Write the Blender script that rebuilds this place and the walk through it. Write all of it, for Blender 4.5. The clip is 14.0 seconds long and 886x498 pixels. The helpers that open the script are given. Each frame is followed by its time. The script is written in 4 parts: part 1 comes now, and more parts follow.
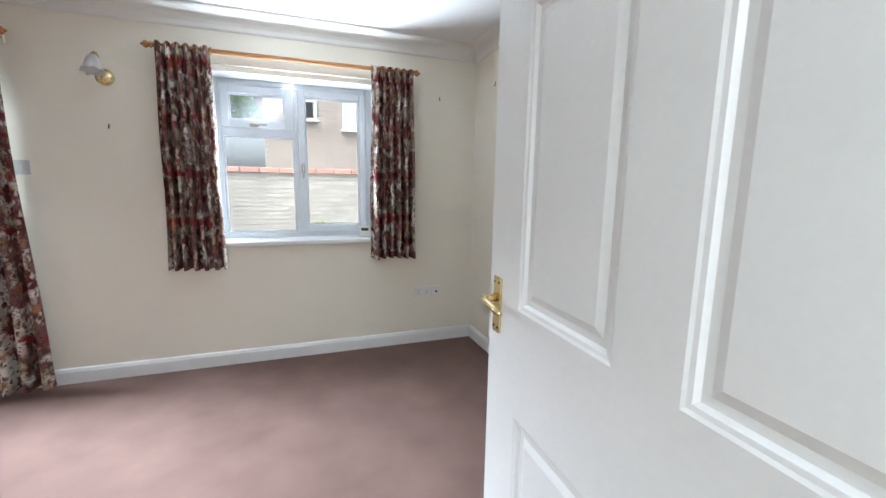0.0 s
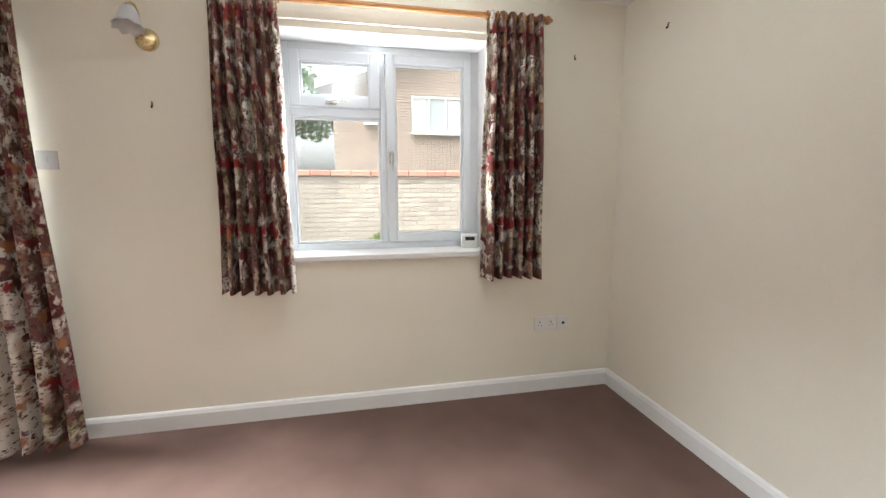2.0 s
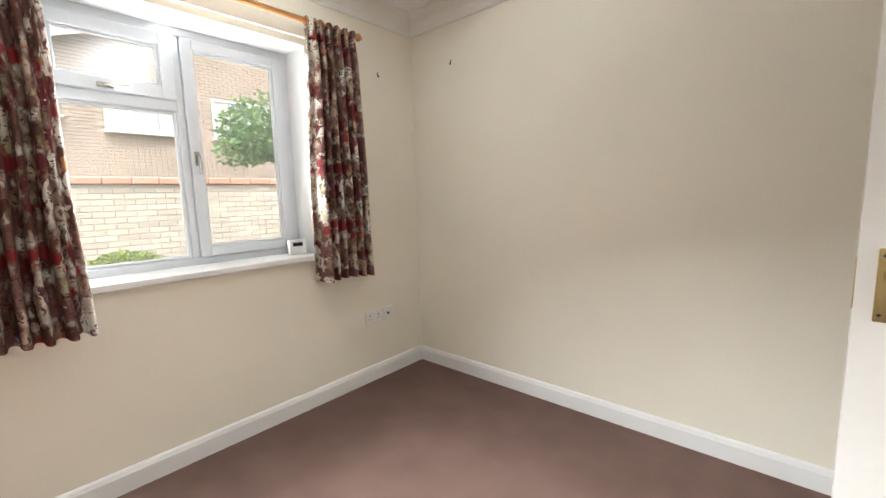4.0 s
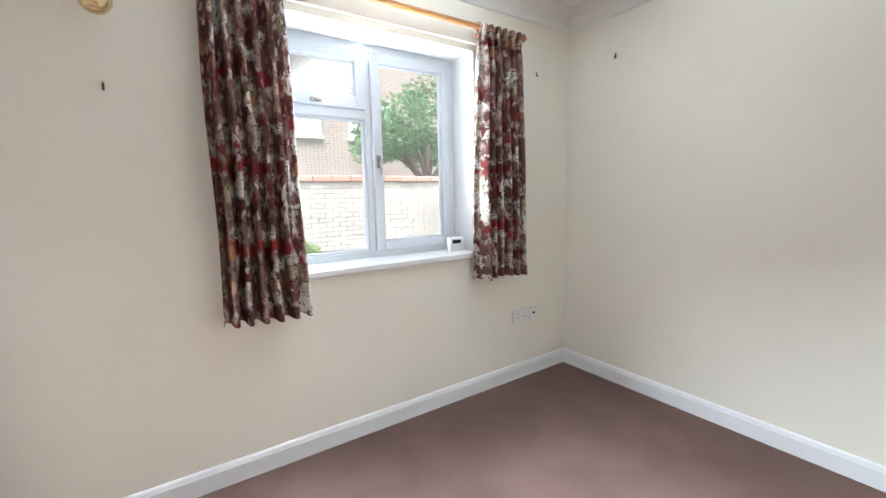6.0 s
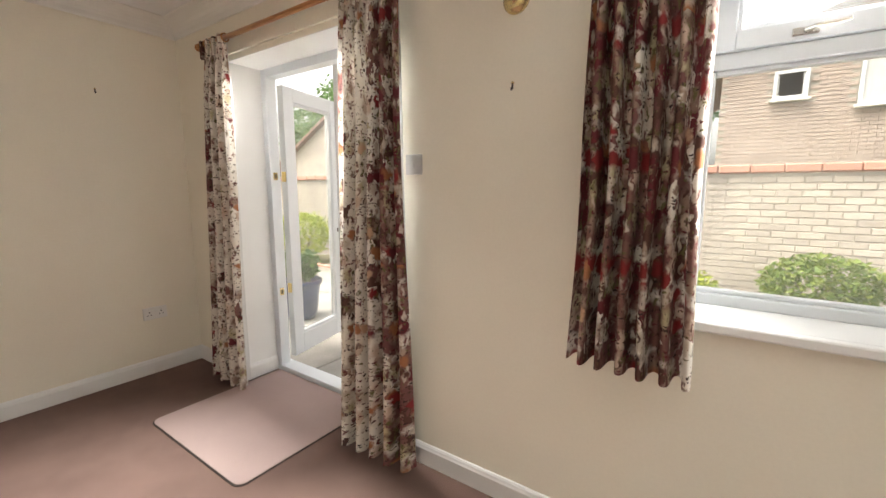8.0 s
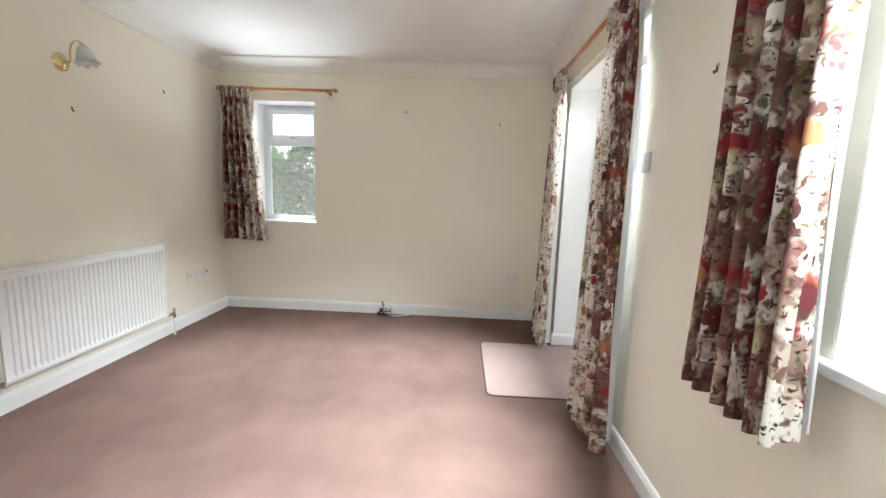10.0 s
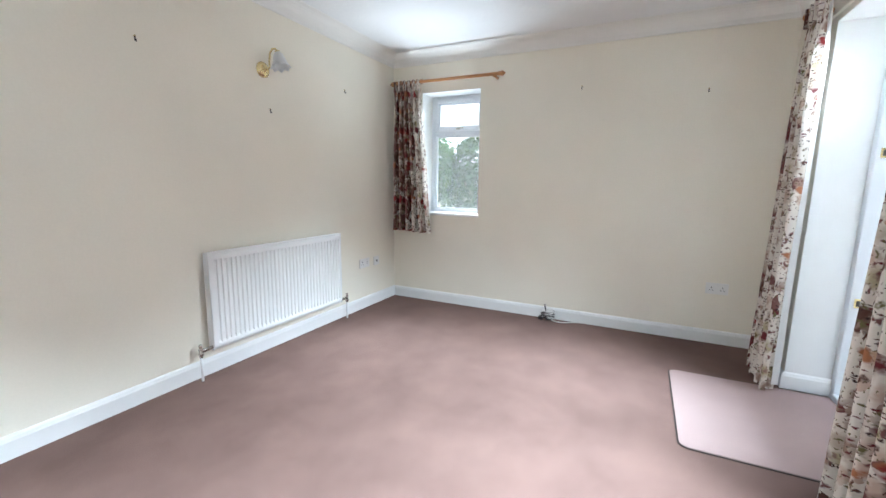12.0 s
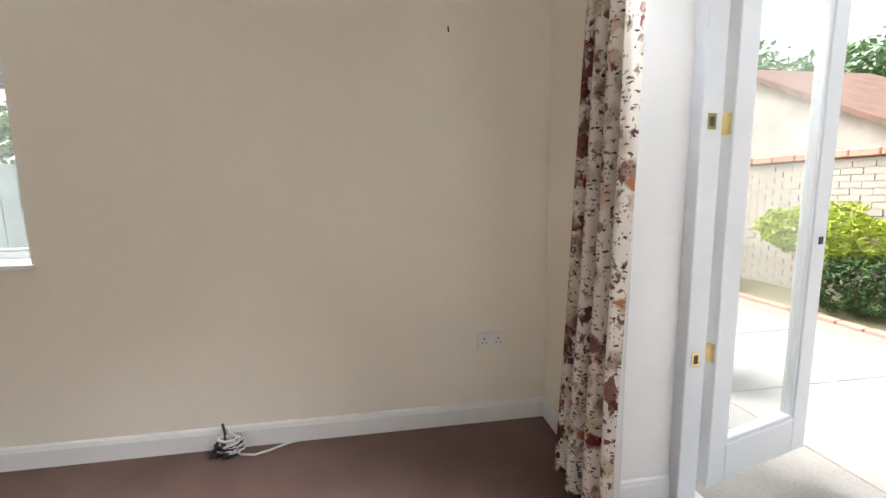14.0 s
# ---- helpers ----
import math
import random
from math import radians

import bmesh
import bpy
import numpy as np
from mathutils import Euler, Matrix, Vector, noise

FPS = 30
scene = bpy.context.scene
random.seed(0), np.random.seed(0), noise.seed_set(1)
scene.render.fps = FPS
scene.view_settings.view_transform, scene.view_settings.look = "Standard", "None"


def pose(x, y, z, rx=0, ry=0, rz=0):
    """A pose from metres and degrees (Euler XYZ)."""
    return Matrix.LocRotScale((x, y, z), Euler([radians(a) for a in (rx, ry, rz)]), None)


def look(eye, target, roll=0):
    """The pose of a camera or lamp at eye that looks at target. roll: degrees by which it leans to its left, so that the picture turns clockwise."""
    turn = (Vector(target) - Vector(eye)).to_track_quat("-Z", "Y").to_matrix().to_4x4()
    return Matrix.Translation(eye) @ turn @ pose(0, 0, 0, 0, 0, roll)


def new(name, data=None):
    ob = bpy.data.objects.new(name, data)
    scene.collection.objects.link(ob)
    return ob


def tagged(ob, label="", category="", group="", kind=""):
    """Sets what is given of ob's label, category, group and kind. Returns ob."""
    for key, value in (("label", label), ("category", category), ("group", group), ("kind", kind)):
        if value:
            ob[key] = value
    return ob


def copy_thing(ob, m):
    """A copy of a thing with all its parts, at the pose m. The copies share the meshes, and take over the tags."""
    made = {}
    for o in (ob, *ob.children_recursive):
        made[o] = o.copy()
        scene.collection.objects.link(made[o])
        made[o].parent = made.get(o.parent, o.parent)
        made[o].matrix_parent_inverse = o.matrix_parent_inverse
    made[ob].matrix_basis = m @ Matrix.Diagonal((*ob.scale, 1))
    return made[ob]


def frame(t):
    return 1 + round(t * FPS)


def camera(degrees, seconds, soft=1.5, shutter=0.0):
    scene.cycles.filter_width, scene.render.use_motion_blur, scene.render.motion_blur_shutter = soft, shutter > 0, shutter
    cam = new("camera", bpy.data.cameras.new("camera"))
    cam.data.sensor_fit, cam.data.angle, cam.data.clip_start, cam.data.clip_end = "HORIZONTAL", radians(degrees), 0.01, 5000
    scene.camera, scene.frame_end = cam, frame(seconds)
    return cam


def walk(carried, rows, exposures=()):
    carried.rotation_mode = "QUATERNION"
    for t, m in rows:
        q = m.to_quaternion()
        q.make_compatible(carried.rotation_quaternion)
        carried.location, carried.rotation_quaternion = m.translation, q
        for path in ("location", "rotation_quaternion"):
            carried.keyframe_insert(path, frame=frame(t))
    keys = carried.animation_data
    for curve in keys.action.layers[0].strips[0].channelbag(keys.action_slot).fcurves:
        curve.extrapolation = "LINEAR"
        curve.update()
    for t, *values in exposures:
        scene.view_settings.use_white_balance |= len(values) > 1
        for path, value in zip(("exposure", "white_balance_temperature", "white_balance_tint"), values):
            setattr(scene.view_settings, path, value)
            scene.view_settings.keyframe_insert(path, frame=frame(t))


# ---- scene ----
cam = camera(94.5, 14.0)

PATH = [
    (0, (-1.424, -3.196, 1.332), -19.93, -9.05, 0.87),
    (0.5, (-1.432, -2.943, 1.306), -11.09, -8.84, 0.70),
    (1, (-1.463, -2.736, 1.277), -4.73, -8.80, 0.57),
    (1.5, (-1.548, -2.484, 1.271), -5.12, -8.16, 0.26),
    (2, (-1.547, -2.265, 1.248), -11.57, -8.15, -0.17),
    (2.5, (-1.615, -2.127, 1.221), -23.79, -7.67, -0.75),
    (3, (-1.714, -2.114, 1.217), -36.74, -7.25, -1.45),
    (3.2, (-1.768, -2.134, 1.208), -41.47, -6.93, -1.88),
    (5.3, (-2.540, -2.001, 1.253), -50.93, -8.10, -1.34),
    (5.5, (-2.487, -1.982, 1.246), -46.91, -7.94, -1.58),
    (6, (-2.359, -1.920, 1.257), -34.11, -7.78, -1.21),
    (6.5, (-2.217, -1.772, 1.245), -18.18, -7.40, -0.75),
    (7, (-2.098, -1.597, 1.236), -0.64, -6.36, -0.46),
    (7.5, (-1.952, -1.528, 1.310), 17.45, -8.96, -0.15),
    (8, (-1.818, -1.416, 1.290), 34.75, -8.40, 0.08),
    (8.2, (-1.750, -1.366, 1.265), 41.04, -8.04, 0.45),
    (10.3, (-0.995, -0.699, 1.216), 99.36, -8.01, 1.92),
    (10.5, (-0.959, -0.650, 1.206), 103.50, -8.09, 1.82),
    (11, (-0.938, -0.705, 1.207), 110.56, -8.52, 1.73),
    (11.5, (-1.105, -0.801, 1.190), 115.13, -8.88, 1.36),
    (12, (-1.432, -0.844, 1.174), 115.78, -8.95, 0.92),
    (12.5, (-1.840, -0.922, 1.203), 111.91, -8.84, 0.41),
    (13, (-2.292, -0.992, 1.192), 104.64, -8.50, -0.12),
    (13.4, (-2.651, -0.937, 1.159), 96.86, -8.28, -0.50),
    (13.5, (-2.718, -0.972, 1.178), 93.50, -8.66, -0.57),
    (13.7, (-2.902, -0.886, 1.174), 89.42, -8.37, -0.75),
    (14, (-3.147, -0.813, 1.158), 81.32, -7.79, -1.02),
]
# seconds, eye, yaw, pitch, roll
walk(cam, [(t, pose(*eye, 90 + pitch, 0, yaw) @ pose(0, 0, 0, 0, 0, roll)) for t, eye, yaw, pitch, roll in PATH],
     exposures=[(0.0, 1.53, 5800, 7), (1.0, 1.56, 5900, 9), (1.5, 1.58, 6200, 9), (3.0, 1.61, 7250, 11), (5.4, 1.83, 6000, 8), (6.5, 1.87, 5900, 8), (7.0, 1.75, 6000, 8), (7.5, 1.38, 7150, 10), (8.2, 1.58, 7300, 11), (10.4, 1.92, 6100, 5), (12.5, 2.04, 5600, 4), (13.5, 1.98, 5850, 6), (14.0, 1.65, 6450, 10)])

# ---- world and light ----
world = bpy.data.worlds.new("sky")
scene.world = world
world.use_nodes = True
wn = world.node_tree.nodes
sky = wn.new("ShaderNodeTexSky")
sky.sky_type = "NISHITA"
sky.sun_disc = False
sky.sun_elevation = radians(60)
sky.sun_rotation = radians(227)
sky.air_density, sky.dust_density, sky.ozone_density = 1.0, 6.0, 0.6
wn["Background"].inputs["Strength"].default_value = 0.135
pale = wn.new("ShaderNodeHueSaturation")     # thin bright overcast
pale.inputs["Saturation"].default_value, pale.inputs["Value"].default_value = 0.25, 1.35
world.node_tree.links.new(sky.outputs["Color"], pale.inputs["Color"])
world.node_tree.links.new(pale.outputs["Color"], wn["Background"].inputs["Color"])

sun = new("sun", bpy.data.lights.new("sun", "SUN"))
sun.data.energy, sun.data.angle, sun.data.color = 1.1, radians(14), (1.0, 0.96, 0.9)
sun.matrix_world = look((0, 0, 0), (0.36, 0.34, -0.87))


def area_lamp(name, place, turn, sx, sy, watts, spread):
    """An area lamp standing in for daylight at an opening, or added as fill."""
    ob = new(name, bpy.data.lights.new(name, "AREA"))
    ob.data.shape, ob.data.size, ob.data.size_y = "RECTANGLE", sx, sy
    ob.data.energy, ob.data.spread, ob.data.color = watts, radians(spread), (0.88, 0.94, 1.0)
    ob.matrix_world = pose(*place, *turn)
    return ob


# rx turns the downward beam towards the room
area_lamp("daylight_window_up", (-1.33, 0.10, 0.915), (-148, 0, 0), 0.72, 0.05, 9, 84)
area_lamp("daylight_window_down", (-1.38, 0.13, 2.03), (-42, 0, 0), 1.0, 0.10, 3.5, 52)
area_lamp("daylight_window_west", (-1.38, 0.13, 2.025), (-40, 0, -60), 0.6, 0.10, 4, 60)
area_lamp("daylight_french_door", (-3.72, 0.12, 2.03), (-39, 0, 0), 1.15, 0.14, 13, 62)
area_lamp("daylight_french_door_east", (-3.72, 0.12, 2.025), (-47, 0, 56), 0.6, 0.14, 24, 62)
area_lamp("daylight_side_window", (-5.2, -2.53, 2.03), (-42, 0, 90), 0.5, 0.1, 3.6, 46)
area_lamp("daylight_side_window_up", (-5.13, -2.53, 0.915), (-150, 0, 90), 0.5, 0.05, 1.6, 84)
# added fill under the hall ceiling, no such source is known there
area_lamp("hall_fill", (-1.5, -4.1, 2.38), (14, 0, 0), 1.6, 1.2, 30, 150)

# ---- materials ----


def material(name, colour, rough=0.6, metal=0.0, grain=0.0, grain_scale=200.0, stain=0.0, stain_scale=2.0,
             bump=0.0, bump_scale=200.0, bump_size=0.002, spec=0.5, vary=0.0):
    """A painted or plain surface: grain and stains in the colour, fine relief."""
    m = bpy.data.materials.new(name)
    m.use_nodes = True
    nt, n, k = m.node_tree, m.node_tree.nodes, m.node_tree.links
    b = n["Principled BSDF"]
    b.inputs["Roughness"].default_value, b.inputs["Metallic"].default_value = rough, metal
    b.inputs["Specular IOR Level"].default_value = spec
    tc = n.new("ShaderNodeTexCoord")
    last = None
    for amount, scale, detail in ((grain, grain_scale, 2), (stain, stain_scale, 4)):
        if not amount:
            continue
        t = n.new("ShaderNodeTexNoise")
        t.inputs["Scale"].default_value, t.inputs["Detail"].default_value = scale, detail
        k.new(tc.outputs["Object"], t.inputs["Vector"])
        r = n.new("ShaderNodeMapRange")
        r.inputs["From Min"].default_value, r.inputs["From Max"].default_value = 0.3, 0.7
        r.inputs["To Min"].default_value, r.inputs["To Max"].default_value = 1 - amount, 1 + amount
        k.new(t.outputs["Fac"], r.inputs["Value"])
        x = n.new("ShaderNodeVectorMath")
        x.operation = "SCALE"
        x.inputs[0].default_value = colour
        if last:
            k.new(last, x.inputs[0])
        k.new(r.outputs[0], x.inputs["Scale"])
        last = x.outputs[0]
    if vary:
        oi = n.new("ShaderNodeObjectInfo")
        r = n.new("ShaderNodeMapRange")
        r.inputs["To Min"].default_value, r.inputs["To Max"].default_value = 1 - vary, 1 + vary
        k.new(oi.outputs["Random"], r.inputs["Value"])
        x = n.new("ShaderNodeVectorMath")
        x.operation = "SCALE"
        x.inputs[0].default_value = colour
        if last:
            k.new(last, x.inputs[0])
        k.new(r.outputs[0], x.inputs["Scale"])
        last = x.outputs[0]
    if last:
        k.new(last, b.inputs["Base Color"])
    else:
        b.inputs["Base Color"].default_value = (*colour, 1)
    if bump:
        t = n.new("ShaderNodeTexNoise")
        t.inputs["Scale"].default_value, t.inputs["Detail"].default_value = bump_scale, 3
        k.new(tc.outputs["Object"], t.inputs["Vector"])
        u = n.new("ShaderNodeBump")
        u.inputs["Strength"].default_value, u.inputs["Distance"].default_value = bump, bump_size
        k.new(t.outputs["Fac"], u.inputs["Height"])
        k.new(u.outputs["Normal"], b.inputs["Normal"])
    return m


M_WALL = material("cream_wall_paint", (0.83, 0.785, 0.675), 0.75, grain=0.012, grain_scale=90, stain=0.03, stain_scale=1.3, bump=0.12, bump_scale=260, spec=0.25)
M_CEIL = material("white_textured_ceiling", (0.80, 0.80, 0.79), 0.85, stain=0.02, bump=0.55, bump_scale=26, bump_size=0.006, spec=0.2)
M_COVE = material("white_coving_paint", (0.80, 0.785, 0.74), 0.7, stain=0.02, bump=0.05)
M_TRIM = material("white_gloss_trim", (0.80, 0.80, 0.79), 0.32, grain=0.01, stain=0.03, stain_scale=3, bump=0.04, bump_scale=60)
M_DOOR = material("white_door_paint", (0.80, 0.795, 0.77), 0.36, grain=0.012, grain_scale=60, stain=0.02, stain_scale=2.5, bump=0.05, bump_scale=50)
M_PVC = material("white_window_frame", (0.68, 0.71, 0.74), 0.3, grain=0.01, stain=0.02, stain_scale=4)
M_CARPET = material("mauve_brown_carpet", (0.182, 0.116, 0.098), 0.95, grain=0.24, grain_scale=420, stain=0.13, stain_scale=3.5, bump=0.8, bump_scale=480, bump_size=0.004, spec=0.1)
M_MAT = material("pale_carpet_offcut", (0.42, 0.31, 0.29), 0.95, grain=0.2, grain_scale=420, stain=0.06, stain_scale=3, bump=0.8, bump_scale=480, bump_size=0.004, spec=0.1)
M_MATEDGE = material("dark_mat_edge", (0.05, 0.035, 0.03), 0.9, stain=0.2, stain_scale=20)
M_RAD = material("white_radiator_enamel", (0.80, 0.80, 0.79), 0.35, grain=0.01, stain=0.02)
M_BRASS = material("polished_brass", (0.74, 0.60, 0.32), 0.2, 1.0, stain=0.12, stain_scale=12)
M_CHROME = material("dull_chrome", (0.55, 0.53, 0.50), 0.25, 1.0, stain=0.15, stain_scale=30)
M_DARK = material("dark_iron", (0.025, 0.022, 0.02), 0.5, stain=0.2, stain_scale=50)
M_PLATE = material("white_plastic", (0.78, 0.77, 0.74), 0.35, stain=0.02)
M_GREYPL = material("grey_plastic", (0.56, 0.55, 0.53), 0.45, stain=0.05)
M_LINING = material("white_curtain_lining", (0.78, 0.78, 0.77), 0.85, grain=0.02, grain_scale=300, stain=0.03, bump=0.1, bump_scale=500)
M_PAVE = material("pale_paving", (0.27, 0.255, 0.235), 0.85, grain=0.1, grain_scale=90, stain=0.22, stain_scale=2.2, bump=0.3, bump_scale=60, vary=0.09)
M_JOINT = material("paving_joint", (0.22, 0.20, 0.17), 0.95, grain=0.2, grain_scale=80)
M_SOIL = material("soil_and_grass", (0.13, 0.12, 0.06), 0.95, grain=0.3, grain_scale=40, stain=0.3, stain_scale=1.2, bump=0.6, bump_scale=40, bump_size=0.02)
M_BRICK = material("buff_brick", (0.45, 0.36, 0.31), 0.9, grain=0.12, grain_scale=70, stain=0.1, stain_scale=2, bump=0.4, bump_scale=90, vary=0.16)
M_PALEBRICK = material("pale_weathered_brick", (0.45, 0.40, 0.35), 0.9, grain=0.12, grain_scale=60, stain=0.14, stain_scale=2, bump=0.4, bump_scale=90, vary=0.14)
M_COPING = material("red_coping_tile", (0.48, 0.24, 0.18), 0.85, grain=0.12, grain_scale=50, stain=0.15, stain_scale=4, bump=0.3, vary=0.12)
M_MORTAR = material("mortar", (0.46, 0.43, 0.38), 0.95, grain=0.1, grain_scale=80, stain=0.1)
M_ROOF = material("brown_roof_tile", (0.20, 0.12, 0.09), 0.85, grain=0.15, grain_scale=30, stain=0.2, bump=0.4, bump_scale=20)
M_RENDER = material("white_render", (0.78, 0.77, 0.74), 0.9, grain=0.03, stain=0.06)
M_BARK = material("bark", (0.13, 0.09, 0.06), 0.95, grain=0.3, grain_scale=30, bump=0.6, bump_scale=30, bump_size=0.02)
M_FENCE = material("blue_grey_fence_paint", (0.36, 0.43, 0.46), 0.8, grain=0.08, grain_scale=30, stain=0.12, stain_scale=4)
M_POT = material("dark_blue_glaze", (0.03, 0.05, 0.12), 0.3, stain=0.15, stain_scale=8)
M_DISPLAY = material("dark_display", (0.02, 0.03, 0.03), 0.2)


def leaf_material(name, a, b):
    m = material(name, a, 0.55, spec=0.3)
    n, k = m.node_tree.nodes, m.node_tree.links
    g = n.new("ShaderNodeNewGeometry")
    mix = n.new("ShaderNodeMix")
    mix.data_type = "RGBA"
    mix.inputs[6].default_value, mix.inputs[7].default_value = (*a, 1), (*b, 1)
    k.new(g.outputs["Random Per Island"], mix.inputs[0])
    k.new(mix.outputs[2], n["Principled BSDF"].inputs["Base Color"])
    return m


M_LEAF_BRIGHT = leaf_material("yellow_green_leaf", (0.40, 0.44, 0.05), (0.22, 0.32, 0.04))
M_LEAF_PALE = leaf_material("pale_green_leaf", (0.10, 0.19, 0.08), (0.18, 0.28, 0.12))
M_LEAF = leaf_material("green_leaf", (0.05, 0.12, 0.035), (0.13, 0.21, 0.06))
M_LEAF_FRESH = leaf_material("fresh_green_leaf", (0.24, 0.30, 0.07), (0.12, 0.20, 0.05))
M_LEAF_DARK = leaf_material("dark_green_leaf", (0.02, 0.05, 0.015), (0.06, 0.12, 0.03))


def let_light_through(m, amount, colour):
    """Thin cloth: part of the light goes through."""
    n, k = m.node_tree.nodes, m.node_tree.links
    b, tl, mx = n["Principled BSDF"], n.new("ShaderNodeBsdfTranslucent"), n.new("ShaderNodeMixShader")
    tl.inputs["Color"].default_value = (*colour, 1)
    for link in b.inputs["Base Color"].links:
        k.new(link.from_socket, tl.inputs["Color"])
    mx.inputs[0].default_value = amount
    k.new(b.outputs[0], mx.inputs[1])
    k.new(tl.outputs[0], mx.inputs[2])
    k.new(mx.outputs[0], n["Material Output"].inputs["Surface"])


def glass_material():
    m = bpy.data.materials.new("window_glass")
    m.use_nodes = True
    n, k = m.node_tree.nodes, m.node_tree.links
    n.remove(n["Principled BSDF"])
    tr, gl, mx, fr = (n.new("ShaderNode" + s) for s in ("BsdfTransparent", "BsdfGlossy", "MixShader", "LayerWeight"))
    tr.inputs["Color"].default_value = (0.95, 0.97, 0.97, 1)
    gl.inputs["Roughness"].default_value = 0.02
    fr.inputs["Blend"].default_value = 0.5
    pw, sc = n.new("ShaderNodeMath"), n.new("ShaderNodeMapRange")
    pw.operation = "POWER"
    pw.inputs[1].default_value = 5.0
    k.new(fr.outputs["Facing"], pw.inputs[0])
    sc.inputs["To Min"].default_value, sc.inputs["To Max"].default_value = 0.03, 0.55
    k.new(pw.outputs[0], sc.inputs["Value"])
    k.new(sc.outputs[0], mx.inputs[0])
    k.new(tr.outputs[0], mx.inputs[1])
    k.new(gl.outputs[0], mx.inputs[2])
    # pale haze put into the glass: a translucent share that catches the daylight
    du, dm = n.new("ShaderNodeBsdfTranslucent"), n.new("ShaderNodeMixShader")
    du.inputs["Color"].default_value = (0.9, 0.93, 0.95, 1)
    dm.inputs[0].default_value = 0.05
    k.new(mx.outputs[0], dm.inputs[1])
    k.new(du.outputs[0], dm.inputs[2])
    k.new(dm.outputs[0], n["Material Output"].inputs["Surface"])
    return m


M_GLASS = glass_material()
M_FROST = material("frosted_glass", (0.80, 0.80, 0.80), 0.35, stain=0.03)
M_FROST.node_tree.nodes["Principled BSDF"].inputs["Transmission Weight"].default_value = 0.35


def wood_material():
    m = material("orange_varnished_pine", (0.45, 0.20, 0.07), 0.3)
    n, k = m.node_tree.nodes, m.node_tree.links
    tc, mp, t, cr = (n.new("ShaderNode" + s) for s in ("TexCoord", "Mapping", "TexNoise", "ValToRGB"))
    mp.inputs["Scale"].default_value = (6, 90, 90)
    t.inputs["Scale"].default_value, t.inputs["Detail"].default_value = 1.5, 4
    cr.color_ramp.elements[0].color, cr.color_ramp.elements[1].color = (0.30, 0.115, 0.035, 1), (0.56, 0.28, 0.10, 1)
    cr.color_ramp.elements[0].position, cr.color_ramp.elements[1].position = 0.35, 0.65
    k.new(tc.outputs["Object"], mp.inputs[0])
    k.new(mp.outputs[0], t.inputs["Vector"])
    k.new(t.outputs["Fac"], cr.inputs[0])
    k.new(cr.outputs[0], n["Principled BSDF"].inputs["Base Color"])
    return m


M_WOOD = wood_material()


